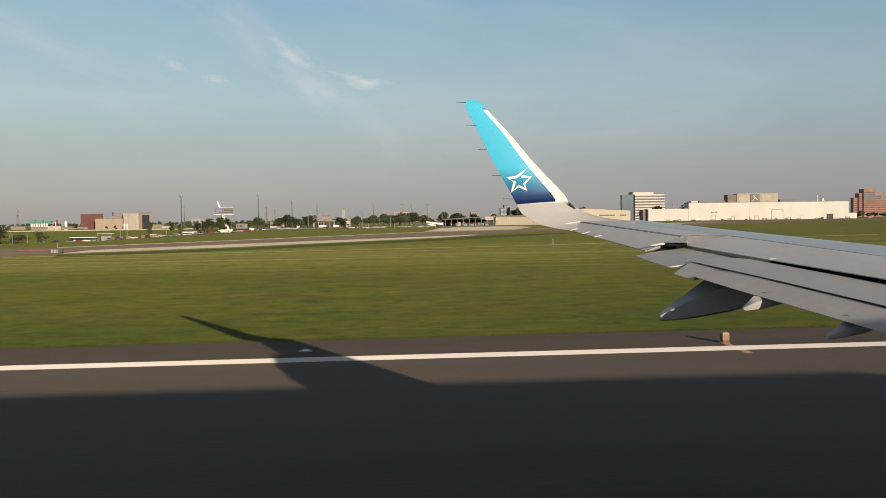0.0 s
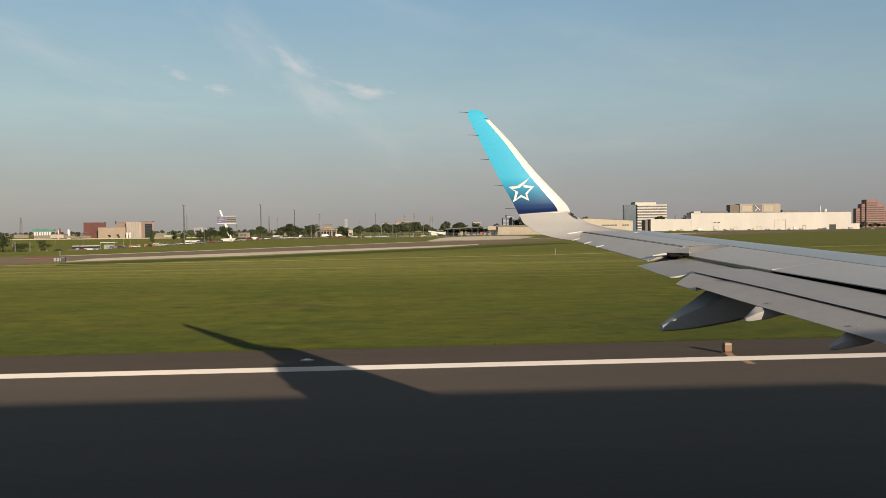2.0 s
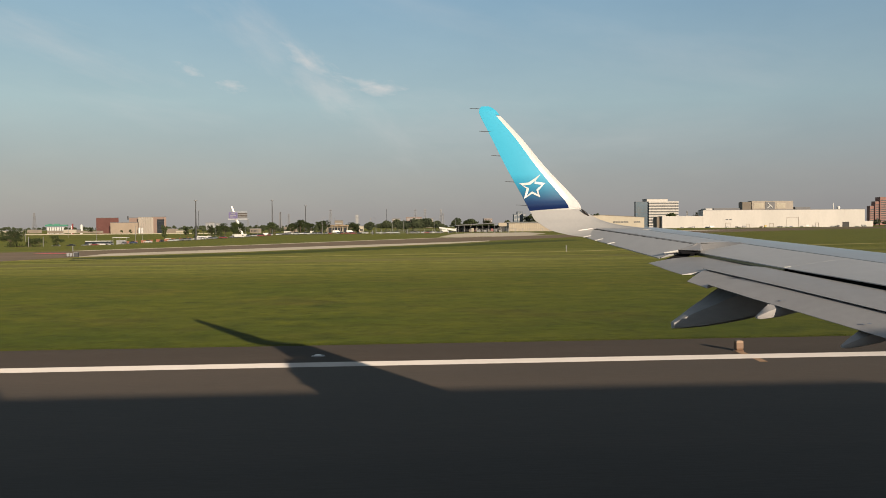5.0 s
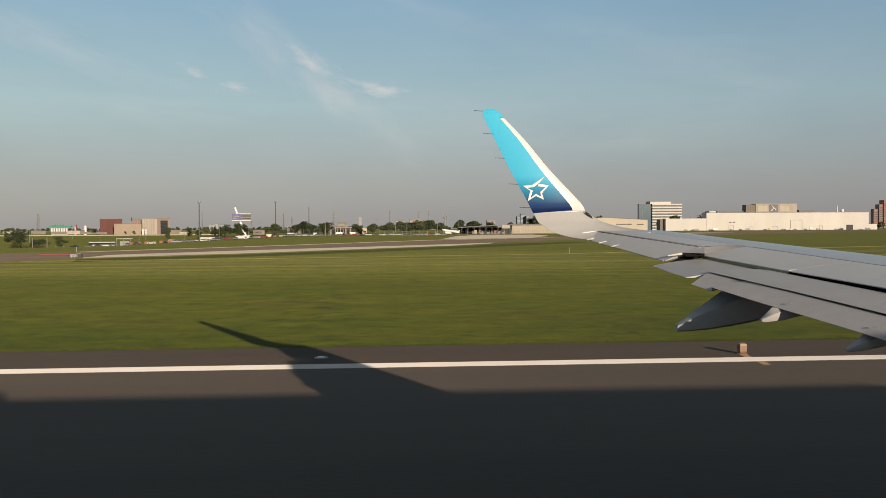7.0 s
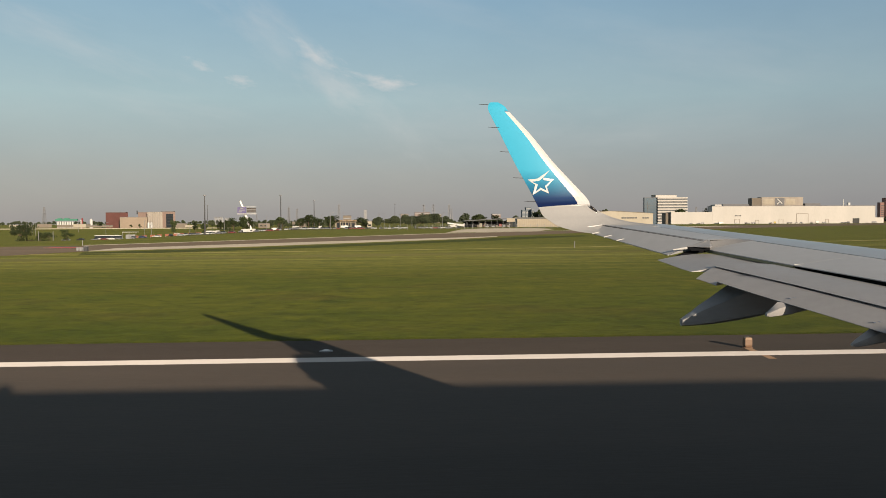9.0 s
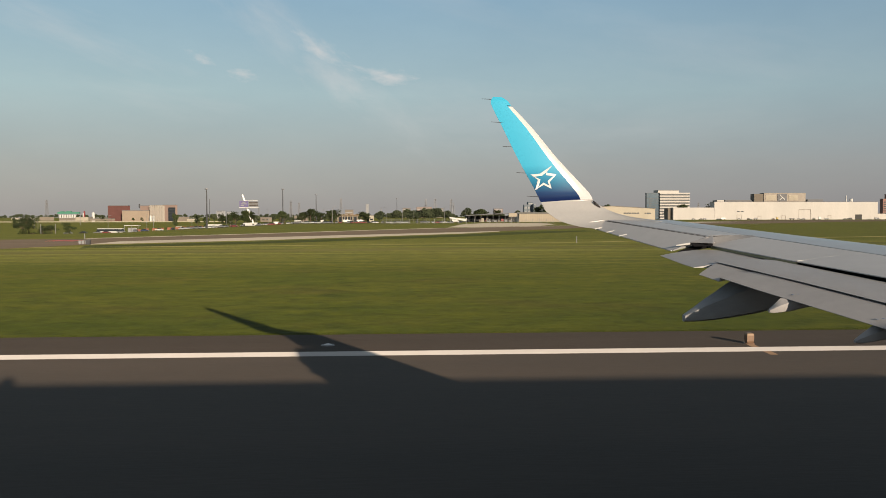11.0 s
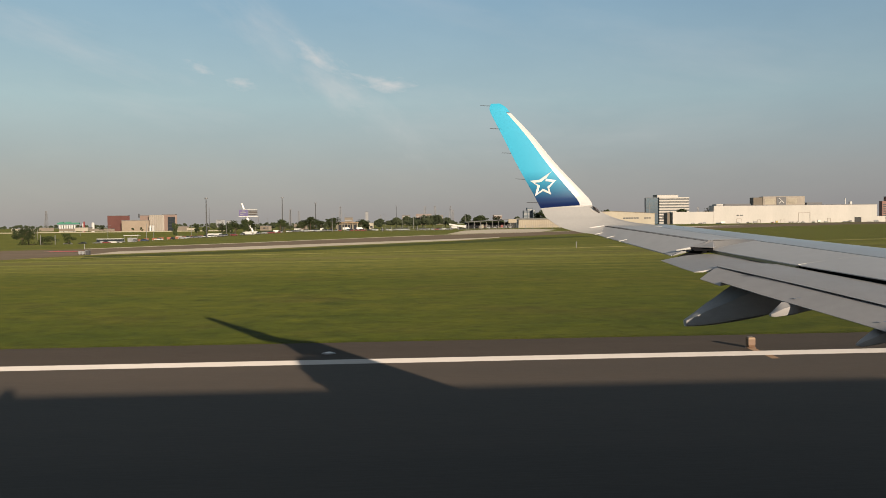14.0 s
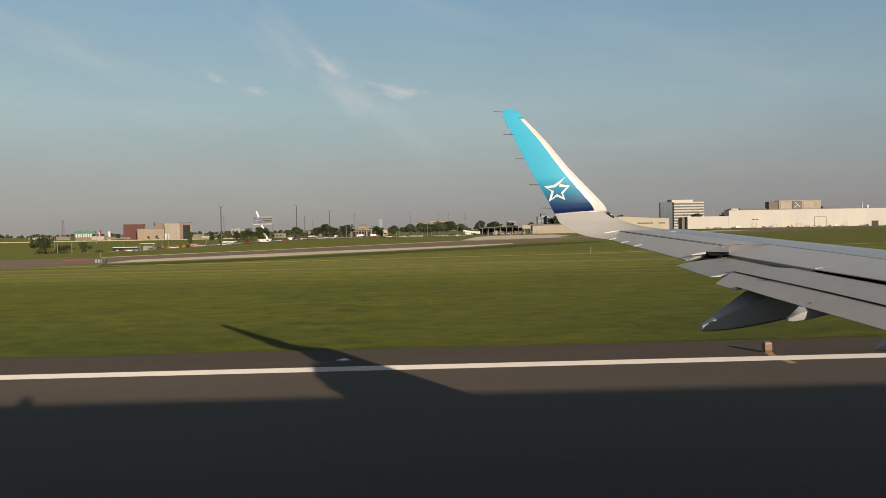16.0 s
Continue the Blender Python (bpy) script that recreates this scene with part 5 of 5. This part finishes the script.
for k, (x, y) in enumerate(((-287.84, 700), (-263.23, 650), (-256.79, 640), (-254.71, 720), (-145.29, 520), (-173.95, 640), (-141.69, 620), (-105.76, 560), (-118.00, 640), (-96.36, 620), (-81.90, 580), (-34.93, 520),
                            (-27.45, 520), (-2.73, 560), (34.17, 540), (56.69, 640), (157.72, 700), (-51.22, 660), (9.68, 680), (17.58, 640), (569.26, 940))):
    copy_thing(lamp_post, at(x, y, -0.05, (k * 67) % 180))

# tall posts of the perimeter and its wire fence
fence_post = thing("boundary_post", "pale square boundary post", "post", -99.53, 250, -0.04, "boundary posts")
part("post", boxes((-0.08, 0.08, -0.08, 0.08, 0, 2.9)), STEEL, fence_post)
for x in (-96.24,):
    copy_thing(fence_post, at(x, 252))

fence = thing("wire_fence", "grey chain-link fence along the field boundary", "fence")
fx = [(-4.24 + k * 5.0, 480 + k * 3.2) for k in range(30)]
for x, y in fx:
    part("fence_post", boxes((x - 0.09, x + 0.09, y - 0.09, y + 0.09, -0.05, 2.7)), STEEL, fence)
bm = bmesh.new()
for (xa, ya), (xb, yb) in zip(fx, fx[1:]):
    for z in (0.3, 0.9, 1.5, 2.1, 2.6):
        bar(bm, (xa, ya, z), (xb, yb, z), 0.03, None, 4)
part("wire", bm, STEEL, fence)

# ---------------------------------------------------------------- vehicles


def car(x, y, color, turn, long=4.5):
    ob = thing("parked_car", "parked car in the car park beyond the field", "car", x, y, -0.02, "parked cars", turn=turn)
    bm = bmesh.new()
    L, W = long / 2, 0.9
    loft(bm, [[(xx, -W, 0.3), (xx, W, 0.3), (xx, W, z), (xx, W * 0.9, z + 0.06), (xx, -W * 0.9, z + 0.06), (xx, -W, z)] for xx, z in ((-L, 0.7), (-L * 0.9, 0.85), (-L * 0.3, 0.92), (L * 0.45, 0.9), (L * 0.92, 0.75), (L, 0.6))])
    body = part("body", bm, color, ob)
    bm = bmesh.new()
    loft(bm, [[(a, s * -0.78, z), (a, s * 0.78, z)][::1] + [(b, 0.6, z + 0.5), (b, -0.6, z + 0.5)] for a, b, z, s in ((-L * 0.75, -L * 0.5, 0.93, 1), (L * 0.5, L * 0.18, 0.93, 1))])
    part("cabin", bm, DARK_GLASS, body)
    for wx in (-L * 0.62, L * 0.62):
        for wy in (-0.82, 0.82):
            part("wheel", bar(bmesh.new(), (wx, wy - 0.1, 0.33), (wx, wy + 0.1, 0.33), 0.33, 0.33, 10), RUBBER_AND_SHADE, ob)
    return ob


CAR_PAINT = [mat("car_paint_" + n, c, 0.3, 0.0, 0.03) for n, c in (("silver", (0.30, 0.31, 0.32)), ("white", (0.48, 0.48, 0.47)), ("black", (0.02, 0.02, 0.022)), ("red", (0.16, 0.03, 0.03)), ("blue", (0.03, 0.045, 0.10)), ("grey", (0.14, 0.14, 0.15)))]
kinds = [car(-300 - 9 * i, 430, p, 0) for i, p in enumerate(CAR_PAINT)]
rng = random.Random(5)
for k in range(70):
    px = -121.92 + k * 2.4 + rng.uniform(-0.4, 0.4)
    if rng.random() < 0.10:
        continue
    row = rng.choice((0, 0, 6, 14, 24))
    copy_thing(kinds[rng.choice((0, 0, 1, 2, 2, 3, 4, 5, 5, 5))], at(px, 500 + row + k * 0.5, -0.02, rng.choice((88, 92, 270, 0, 180))))
for k in range(46):
    if rng.random() < 0.45:
        continue
    copy_thing(kinds[rng.choice((0, 5, 2, 4, 1, 5, 2, 0))], at(-123.83 + k * 2.9 + rng.uniform(-0.5, 0.5), 534 + rng.choice((0, 0, 7)), -0.02, rng.choice((88, 92, 270))))
for k in range(17):
    copy_thing(kinds[rng.choice((0, 0, 1, 2, 2, 3, 4, 5, 5, 5))], at(-179.48 + k * 7.0, 488 + 3 * (k % 3), -0.02, rng.choice((0, 180, 90))))

for x, y, k, turn in ((344, 952, 5, 0), (352, 950, 2, 180), (398, 954, 0, 0), (437, 951, 3, 90), (468, 953, 1, 0), (474, 955, 4, 180), (521, 950, 5, 0), (528, 956, 2, 20), (561, 952, 0, 180), (589, 955, 5, 0)):
    copy_thing(kinds[k], at(x, y, -0.02, turn))

# ground equipment along the foot of the hangar
for k, (x, y, long, tall, paint) in enumerate(((361, 962, 3.4, 1.9, STEEL), (383, 963, 5.2, 2.4, WHITE_PAINT), (412, 961, 2.6, 1.6, DARK_STEEL), (421, 962, 4.0, 2.2, STEEL), (447, 963, 2.2, 2.6, YELLOW_PAINT),
                                                (463, 960, 6.0, 1.4, DARK_STEEL), (497, 962, 3.0, 2.8, WHITE_PAINT), (505, 961, 4.4, 1.7, STEEL), (535, 963, 2.8, 2.1, DARK_STEEL), (565, 961, 5.0, 2.3, STEEL))):
    cart = thing("equipment_cart", "boxy ground equipment cart parked by the hangar wall", "cart", x, y, 0.0, "equipment carts")
    bm = bmesh.new()
    loft(bm, [[(-w * long / 2, -0.8, z), (w * long / 2, -0.8, z), (w * long / 2, 0.8, z), (-w * long / 2, 0.8, z)] for z, w in ((0.45, 0.96), (0.6, 1.0), (tall * 0.9, 1.0), (tall, 0.9))])
    part("body", bm, paint, cart)
    part("tow_bar", bar(bmesh.new(), (long / 2, 0, 0.5), (long / 2 + 1.2, 0, 0.3), 0.05, 0.04, 5), DARK_STEEL, cart)
    for wx in (-long * 0.3, long * 0.3):
        part("wheel", bar(bmesh.new(), (wx, -0.85, 0.26), (wx, 0.85, 0.26), 0.28, 0.28, 10), RUBBER_AND_SHADE, cart)

bus = thing("shuttle_bus", "white shuttle bus with a dark window band", "bus", -167.47, 500, -0.02)
part("body", boxes((0, 14.5, -1.2, 1.2, 0.4, 1.35), (0, 14.5, -1.2, 1.2, 2.55, 2.95)), WHITE_PAINT, bus)
part("window_band", boxes((0.05, 14.45, -1.17, 1.17, 1.351, 2.549)), DARK_GLASS, bus)
for wx in (2.6, 11.4):
    part("wheel", bar(bmesh.new(), (wx, -1.18, 0.5), (wx, 1.18, 0.5), 0.5, 0.5, 12), RUBBER_AND_SHADE, bus)

shelter = thing("parking_shelter", "white flat-roofed parking shelter on thin posts", "shelter", -155.72, 510, 0.0)
part("roof", boxes((0, 8.4, 0, 5, 3.9, 4.2)), WHITE_PAINT, shelter)
for px in (0.2, 4.1, 8.0):
    part("post", boxes((px, px + 0.2, 0.2, 0.4, -0.05, 3.9)), STEEL, shelter)
part("kiosk", boxes((1.8, 6.4, 1.5, 4, -0.05, 2.6)), FAR_GREY, shelter)

for k in range(9):
    barrier = thing("orange_barrier", "orange and white site barrier panel", "barrier", -154.12 + k * 4.6, 528 + (k % 3), -0.04, "site barriers")
    part("panel", boxes((0, 2.9, -0.06, 0.06, 0.3, 1.7)), ORANGE_PAINT, barrier)
    for dx in (0.2, 2.4):
        part("foot", boxes((dx, dx + 0.3, -0.4, 0.4, 0, 0.3)), STEEL, barrier)

# ---------------------------------------------------------------- trees


def leaf_cloud(bm, rng, cx, cy, cz, rx, rz, count, size):
    """Small leaf clumps scattered in a ragged ball."""
    for _ in range(count):
        d = Vector((rng.gauss(0, 1), rng.gauss(0, 1), rng.gauss(0, 1))).normalized() * rng.random() ** 0.4
        p = Vector((cx + d.x * rx, cy + d.y * rx, cz + d.z * rz))
        u = Vector((rng.gauss(0, 1), rng.gauss(0, 1), rng.gauss(0, 1))).normalized()
        v = u.orthogonal().normalized()
        s = size * rng.uniform(0.5, 1.2)
        q = [bm.verts.new(p + a * s * u + b * s * v) for a, b in ((-1, -0.4), (0.1, -0.8), (1, 0.2), (0.2, 0.9), (-0.8, 0.5))]
        bm.faces.new(q)


def tree(name, label, h, spread_r, seed, trunk_h=0.35, leaves=900):
    rng = random.Random(seed)
    ob = thing(name, label, "tree", 0, 0, -0.05, "trees beyond the field")
    bm = bmesh.new()
    bar(bm, (0, 0, 0), (0.1, 0, h * 0.75), h * 0.028, h * 0.010, 8)
    lobes = []
    for k in range(9):
        a = rng.uniform(0, 6.28)
        z = h * rng.uniform(trunk_h + 0.08, 0.88)
        r = spread_r * rng.uniform(0.35, 0.8) * (1 - 0.5 * max(0, z / h - 0.5))
        tip = (r * math.cos(a), r * math.sin(a), z)
        bar(bm, (0.05, 0, z * 0.7), tip, h * 0.012, h * 0.004, 5)
        lobes.append(tip)
    part("trunk", bm, BARK, ob)
    bm = bmesh.new()
    for tip in lobes + [(0, 0, h * 0.85), (0, 0, h * 0.65)]:
        leaf_cloud(bm, rng, *tip, spread_r * rng.uniform(0.34, 0.55), h * rng.uniform(0.10, 0.17), leaves // 11, h * 0.035)
    part("crown", bm, LEAF, ob)
    return ob


protos = [tree("tree", "leafy green tree beyond the airfield", h, r, s, t) for h, r, s, t in ((8.0, 3.4, 1, 0.25), (9.5, 3.6, 2, 0.3), (7.0, 3.6, 3, 0.15), (11.0, 4.2, 4, 0.3))]
for i, p in enumerate(protos):
    p.location = (-420 - 15 * i, 520, land(-420, 520) - 0.05)
bush = [tree("bush", "rounded dark green bush at the field's edge", h, r, s, 0.02, 1300) for h, r, s in ((4.6, 3.6, 11), (4.0, 4.2, 12))]
for i, p in enumerate(bush):
    p.location = (-420 - 15 * i, 480, land(-420, 480) - 0.05)
# position, wanted height
for k, (x, y, h) in enumerate(((-148.21, 600, 4.79), (-115.52, 520, 4.01), (-118.68, 560, 3.21), (-120.28, 620, 5.44), (-119.23, 640, 5.03), (-109.46, 600, 4.20),
                               (-100.01, 560, 6.03), (-92.80, 560, 7.09), (-91.52, 570, 6.38), (-71.11, 560, 6.62), (-71.02, 580, 5.92), (-62.18, 600, 5.92),
                               (-61.44, 620, 6.76), (-59.26, 640, 8.49), (-57.67, 660, 7.30), (-51.34, 640, 6.35), (-41.09, 600, 7.39), (-38.98, 610, 7.82),
                               (-22.74, 660, 6.69), (-19.13, 670, 6.27), (-256.59, 900, 2.79), (-266.61, 905, 2.24), (-296.35, 900, 3.59), (-299.14, 700, 2.82),
                               (330.10, 1000, 10.74), (371.14, 1060, 16.03), (398.75, 1040, 17.08), (244.48, 950, 15.22), (138.78, 760, 12.31), (134.36, 770, 10.89),
                               (77.25, 720, 8.78), (96.81, 760, 8.95))):
    p = protos[k % 4]
    c = copy_thing(p, at(x, y, -0.05, k * 77))
    own = (8.0, 9.5, 7.0, 11.0)[k % 4]
    wide = max(h, 3.0) / own * 1.45
    c.scale = (wide, wide, (h - land(x, y)) / own * 1.2)
for k, (x, y, h) in enumerate(((-125.41, 300, 3.18), (-127.66, 310, 3.53), (-114.91, 290, 0.96), (-113.95, 295, 1.07), (-113.74, 310, 1.66), (-117.38, 300, 0.82))):
    c = copy_thing(bush[k % 2], at(x, y, -0.05, k * 50))
    s = (h - land(x, y)) / (4.6, 4.0)[k % 2]
    c.scale = (s * 0.85, s * 0.85, s * 1.25)


def wood(name, x0, x1, y, h, count, seed, size):
    """A belt of far trees: uneven crowns of leaf clumps."""
    rng = random.Random(seed)
    bm = bmesh.new()
    n = max(6, int((x1 - x0) / (h * 0.8)))
    for k in range(n):
        x = x0 + (x1 - x0) * (k + rng.random()) / n
        hh = h * rng.uniform(0.5, 1.08)
        yy = y + rng.uniform(-h, h)
        bar(bm, (x, yy, land(x, yy) - 0.1), (x, yy, hh * 0.6), 0.3, 0.15, 5)
        for _ in range(3):
            leaf_cloud(bm, rng, x + rng.uniform(-1, 1) * h * 0.25, yy, hh * rng.uniform(0.45, 0.75), h * 0.33, hh * 0.28, count // n // 3, size)
    return tagged(part(name, bm, LEAF_DARK), "dark belt of broadleaved trees along the horizon", "wood", kind="stuff")


wood("wood_belt", -13.87, 33.65, 900, 11.47, 6500, 21, 0.8)
wood("wood_belt", 19.07, 39.57, 860, 15.61, 3500, 22, 0.8)
wood("wood_belt", 36.63, 93.55, 900, 13.58, 6500, 23, 0.8)
wood("wood_belt", 90.54, 199.73, 900, 9.68, 7000, 24, 0.8)
wood("wood_belt", -148.90, -8.73, 720, 6.13, 14000, 25, 0.7)
wood("wood_belt", -1129.49, 34.18, 2400, 11.0, 15000, 26, 1.8)
wood("wood_belt", 34.18, 1695.65, 2400, 13.0, 15000, 27, 1.8)
wood("wood_belt", 302.92, 384.22, 1250, 10.92, 3000, 28, 1.0)
wood("wood_belt", 769.61, 899.62, 1300, 12.64, 5000, 30, 1.0)
wood("wood_belt", 444.59, 487.95, 1250, 13.74, 2000, 29, 1.0)

# ---------------------------------------------------------------- further along the runway and behind
# exit taxiway that leaves the runway ahead
strip("exit_taxiway", [(130, 32.602), (245, 32.602), (232, 36), (218, 46), (212, 62), (214, 100), (230, 150), (196, 175), (168, 120), (150, 70), (140, 45)], -0.003, TAXI, "dark asphalt exit taxiway with worn tyre tracks")


def curve_line(name, pts, width, material, label):
    """A painted line along a smooth run of points."""
    left, right = [], []
    for i, p in enumerate(pts):
        a, b = Vector(pts[max(i - 1, 0)]), Vector(pts[min(i + 1, len(pts) - 1)])
        d = (b - a).normalized()
        o = Vector((-d.y, d.x)) * width / 2
        left.append(tuple(Vector(p) + o))
        right.append(tuple(Vector(p) - o))
    return tagged(slab(name, left + right[::-1], 0.006, 0.003, material), label, "marking", kind="structure")


def arc(cx, cy, r, a0, a1, n=16):
    return [(cx + r * math.cos(radians(a0 + (a1 - a0) * i / n)), cy + r * math.sin(radians(a0 + (a1 - a0) * i / n))) for i in range(n + 1)]


curve_line("taxi_centre_line", [(150, 5), (160, 20), (168, 32), (178, 52), (188, 90), (208, 150)], 0.9, YELLOW_LINE, "yellow taxiway centre line with dark edges")
curve_line("taxi_edge_line", arc(120, 66, 33, -88, 0) + [(156, 90), (176, 130)], 0.3, YELLOW_LINE, "yellow curved taxiway edge line")
curve_line("taxi_edge_line", [(238, 34.2), (222, 36.5), (208, 44), (203, 56), (206, 90), (216, 130)], 0.3, YELLOW_LINE, "yellow curved taxiway edge line")
strip("holding_marking", [(168, 92), (206, 84), (207, 88), (169, 96)], 0.009, RED_LINE, "red painted holding position panel across the taxiway", "marking")
for k in range(8):
    strip("threshold_bar", [(120, 8.0 + 1.1 * k), (168, 8.0 + 1.1 * k), (168, 8.55 + 1.1 * k), (120, 8.55 + 1.1 * k)], 0.004, WHITE_LINE, "long white painted runway bar", "marking")
for k in range(2):
    strip("touchdown_bar", [(-69, 13.6 + 0.9 * k), (-45, 13.6 + 0.9 * k), (-45, 14.0 + 0.9 * k), (-69, 14.0 + 0.9 * k)], 0.004, WHITE_LINE, "white painted touchdown bar", "marking")

# row of glide-path lamps and a dark sign in the grass ahead
for k in range(4):
    unit = thing("glide_path_lamp", "red-brown glide path lamp box on thin legs", "lamp", 432.0, 43.0 + 6.0 * k, -0.04, "glide path lamps")
    part("housing", boxes((-0.55, 0.55, -0.7, 0.7, 0.62, 0.98)), ORANGE_PAINT, unit)
    for dx in (-0.4, 0.4):
        part("leg", boxes((dx - 0.04, dx + 0.04, -0.5, -0.42, 0, 0.62)), STEEL, unit)
    part("leg", boxes((-0.04, 0.04, 0.45, 0.53, 0, 0.62)), STEEL, unit)
field_sign(418.0, 66.0, 3.6, BROWN_SIGN, "long black taxiway sign seen from behind")
for x, y in ((-170.0, 62.0), (-166.0, 66.0)):
    strip("bare_patch", [(x, y), (x + 3.2, y + 0.4), (x + 3.6, y + 1.8), (x + 1.0, y + 2.2)], -0.03, TRACK, "pale bare patch of trodden earth in the grass", "ground")

# red and white lattice mast with its white hut
ob = thing("radio_mast", "red and white banded lattice radio mast", "mast", 285.0, 330.0, -0.05)
for k in range(7):
    band = bmesh.new()
    z0, z1 = 3.6 * k, 3.6 * k + 3.6
    for sx in (-0.8, 0.8):
        for sy in (-0.8, 0.8):
            bar(band, (sx, sy, z0), (sx, sy, z1), 0.09, None, 5)
    for a, b in ((-0.8, 0.8), (0.8, -0.8)):
        bar(band, (a, -0.8, z0), (b, -0.8, z1), 0.06, None, 4)
        bar(band, (-0.8, a, z0), (-0.8, b, z1), 0.06, None, 4)
    part("band", band, RED_PAINT if k % 2 == 0 else WHITE_PAINT, ob)
for z in (12.0, 18.0, 22.0):
    part("aerial", boxes((-1.6, -0.9, -0.3, 0.3, z, z + 0.9)), FAR_GREY, ob)
ob = thing("equipment_hut", "plain white equipment hut by the mast", "hut", 291.0, 328.0, -0.05)
part("wall", boxes((0, 6, 0, 3.5, 0, 3.0)), WHITE_PAINT, ob)
part("roof", boxes((-0.15, 6.15, -0.15, 3.65, 3.0, 3.2)), FAR_GREY, ob)
part("door", boxes((4.2, 5.2, -0.05, -0.001, 0.1, 2.2)), STEEL, ob)

# long fire station with vehicle doors
ob = thing("fire_station", "long pale fire station with dark vehicle doors", "building")
block("door_hall", ob, 720, 840, 860, 890, -0.1, 11.0, WHITE_WALL, ROOF_GREY)
pane_row("vehicle_door", ob, 728, 836, 860, 0.0, 6.0, 6, 6.0, DARK_GLASS)
block("office", ob, 665, 719.9, 858, 890, -0.1, 15.0, WHITE_WALL, ROOF_GREY)
pane_row("window", ob, 670, 716, 858, 6.0, 8.2, 8, 1.0, DARK_GLASS)
block("low_hall", ob, 580, 664.9, 864, 890, -0.1, 7.0, WHITE_WALL, ROOF_GREY)
pane_row("vehicle_door", ob, 585, 660, 864, 0.0, 4.6, 5, 5.0, DARK_GLASS)

# road bridge with orange site hoarding behind
ob = thing("road_bridge", "pale concrete road bridge over an underpass", "bridge")
part("deck", boxes((-330, -150, 292, 304, 6.0, 7.2)), CONCRETE, ob)
part("parapet", boxes((-330, -150, 291.6, 291.99, 6.2, 8.0)), CONCRETE, ob)
for x in (-310, -280, -250, -220):
    part("pier", boxes((x - 0.8, x + 0.8, 293, 303, -7.0, 6.0)), CONCRETE, ob)
ob = thing("orange_hoarding", "orange site hoarding with upright ribs under a bank", "hoarding")
part("sheet", boxes((-190, -158, 270, 270.3, -7.0, 5.2)), ORANGE_PAINT, ob)
for k in range(14):
    part("rib", boxes((-189.5 + 2.4 * k, -189.2 + 2.4 * k, 269.7, 269.99, -7.0, 5.6)), BROWN_SIGN, ob)
ob = thing("site_cabin", "white site cabin standing on the grass", "cabin", -200.0, 262.0, -0.05)
part("wall", boxes((0, 6.5, 0, 2.6, 0.2, 3.0)), WHITE_PAINT, ob)
part("roof", boxes((-0.1, 6.6, -0.1, 2.7, 3.0, 3.2)), FAR_GREY, ob)
part("skid", boxes((0.3, 6.2, 0.2, 0.5, 0, 0.2), (0.3, 6.2, 2.1, 2.4, 0, 0.2)), STEEL, ob)
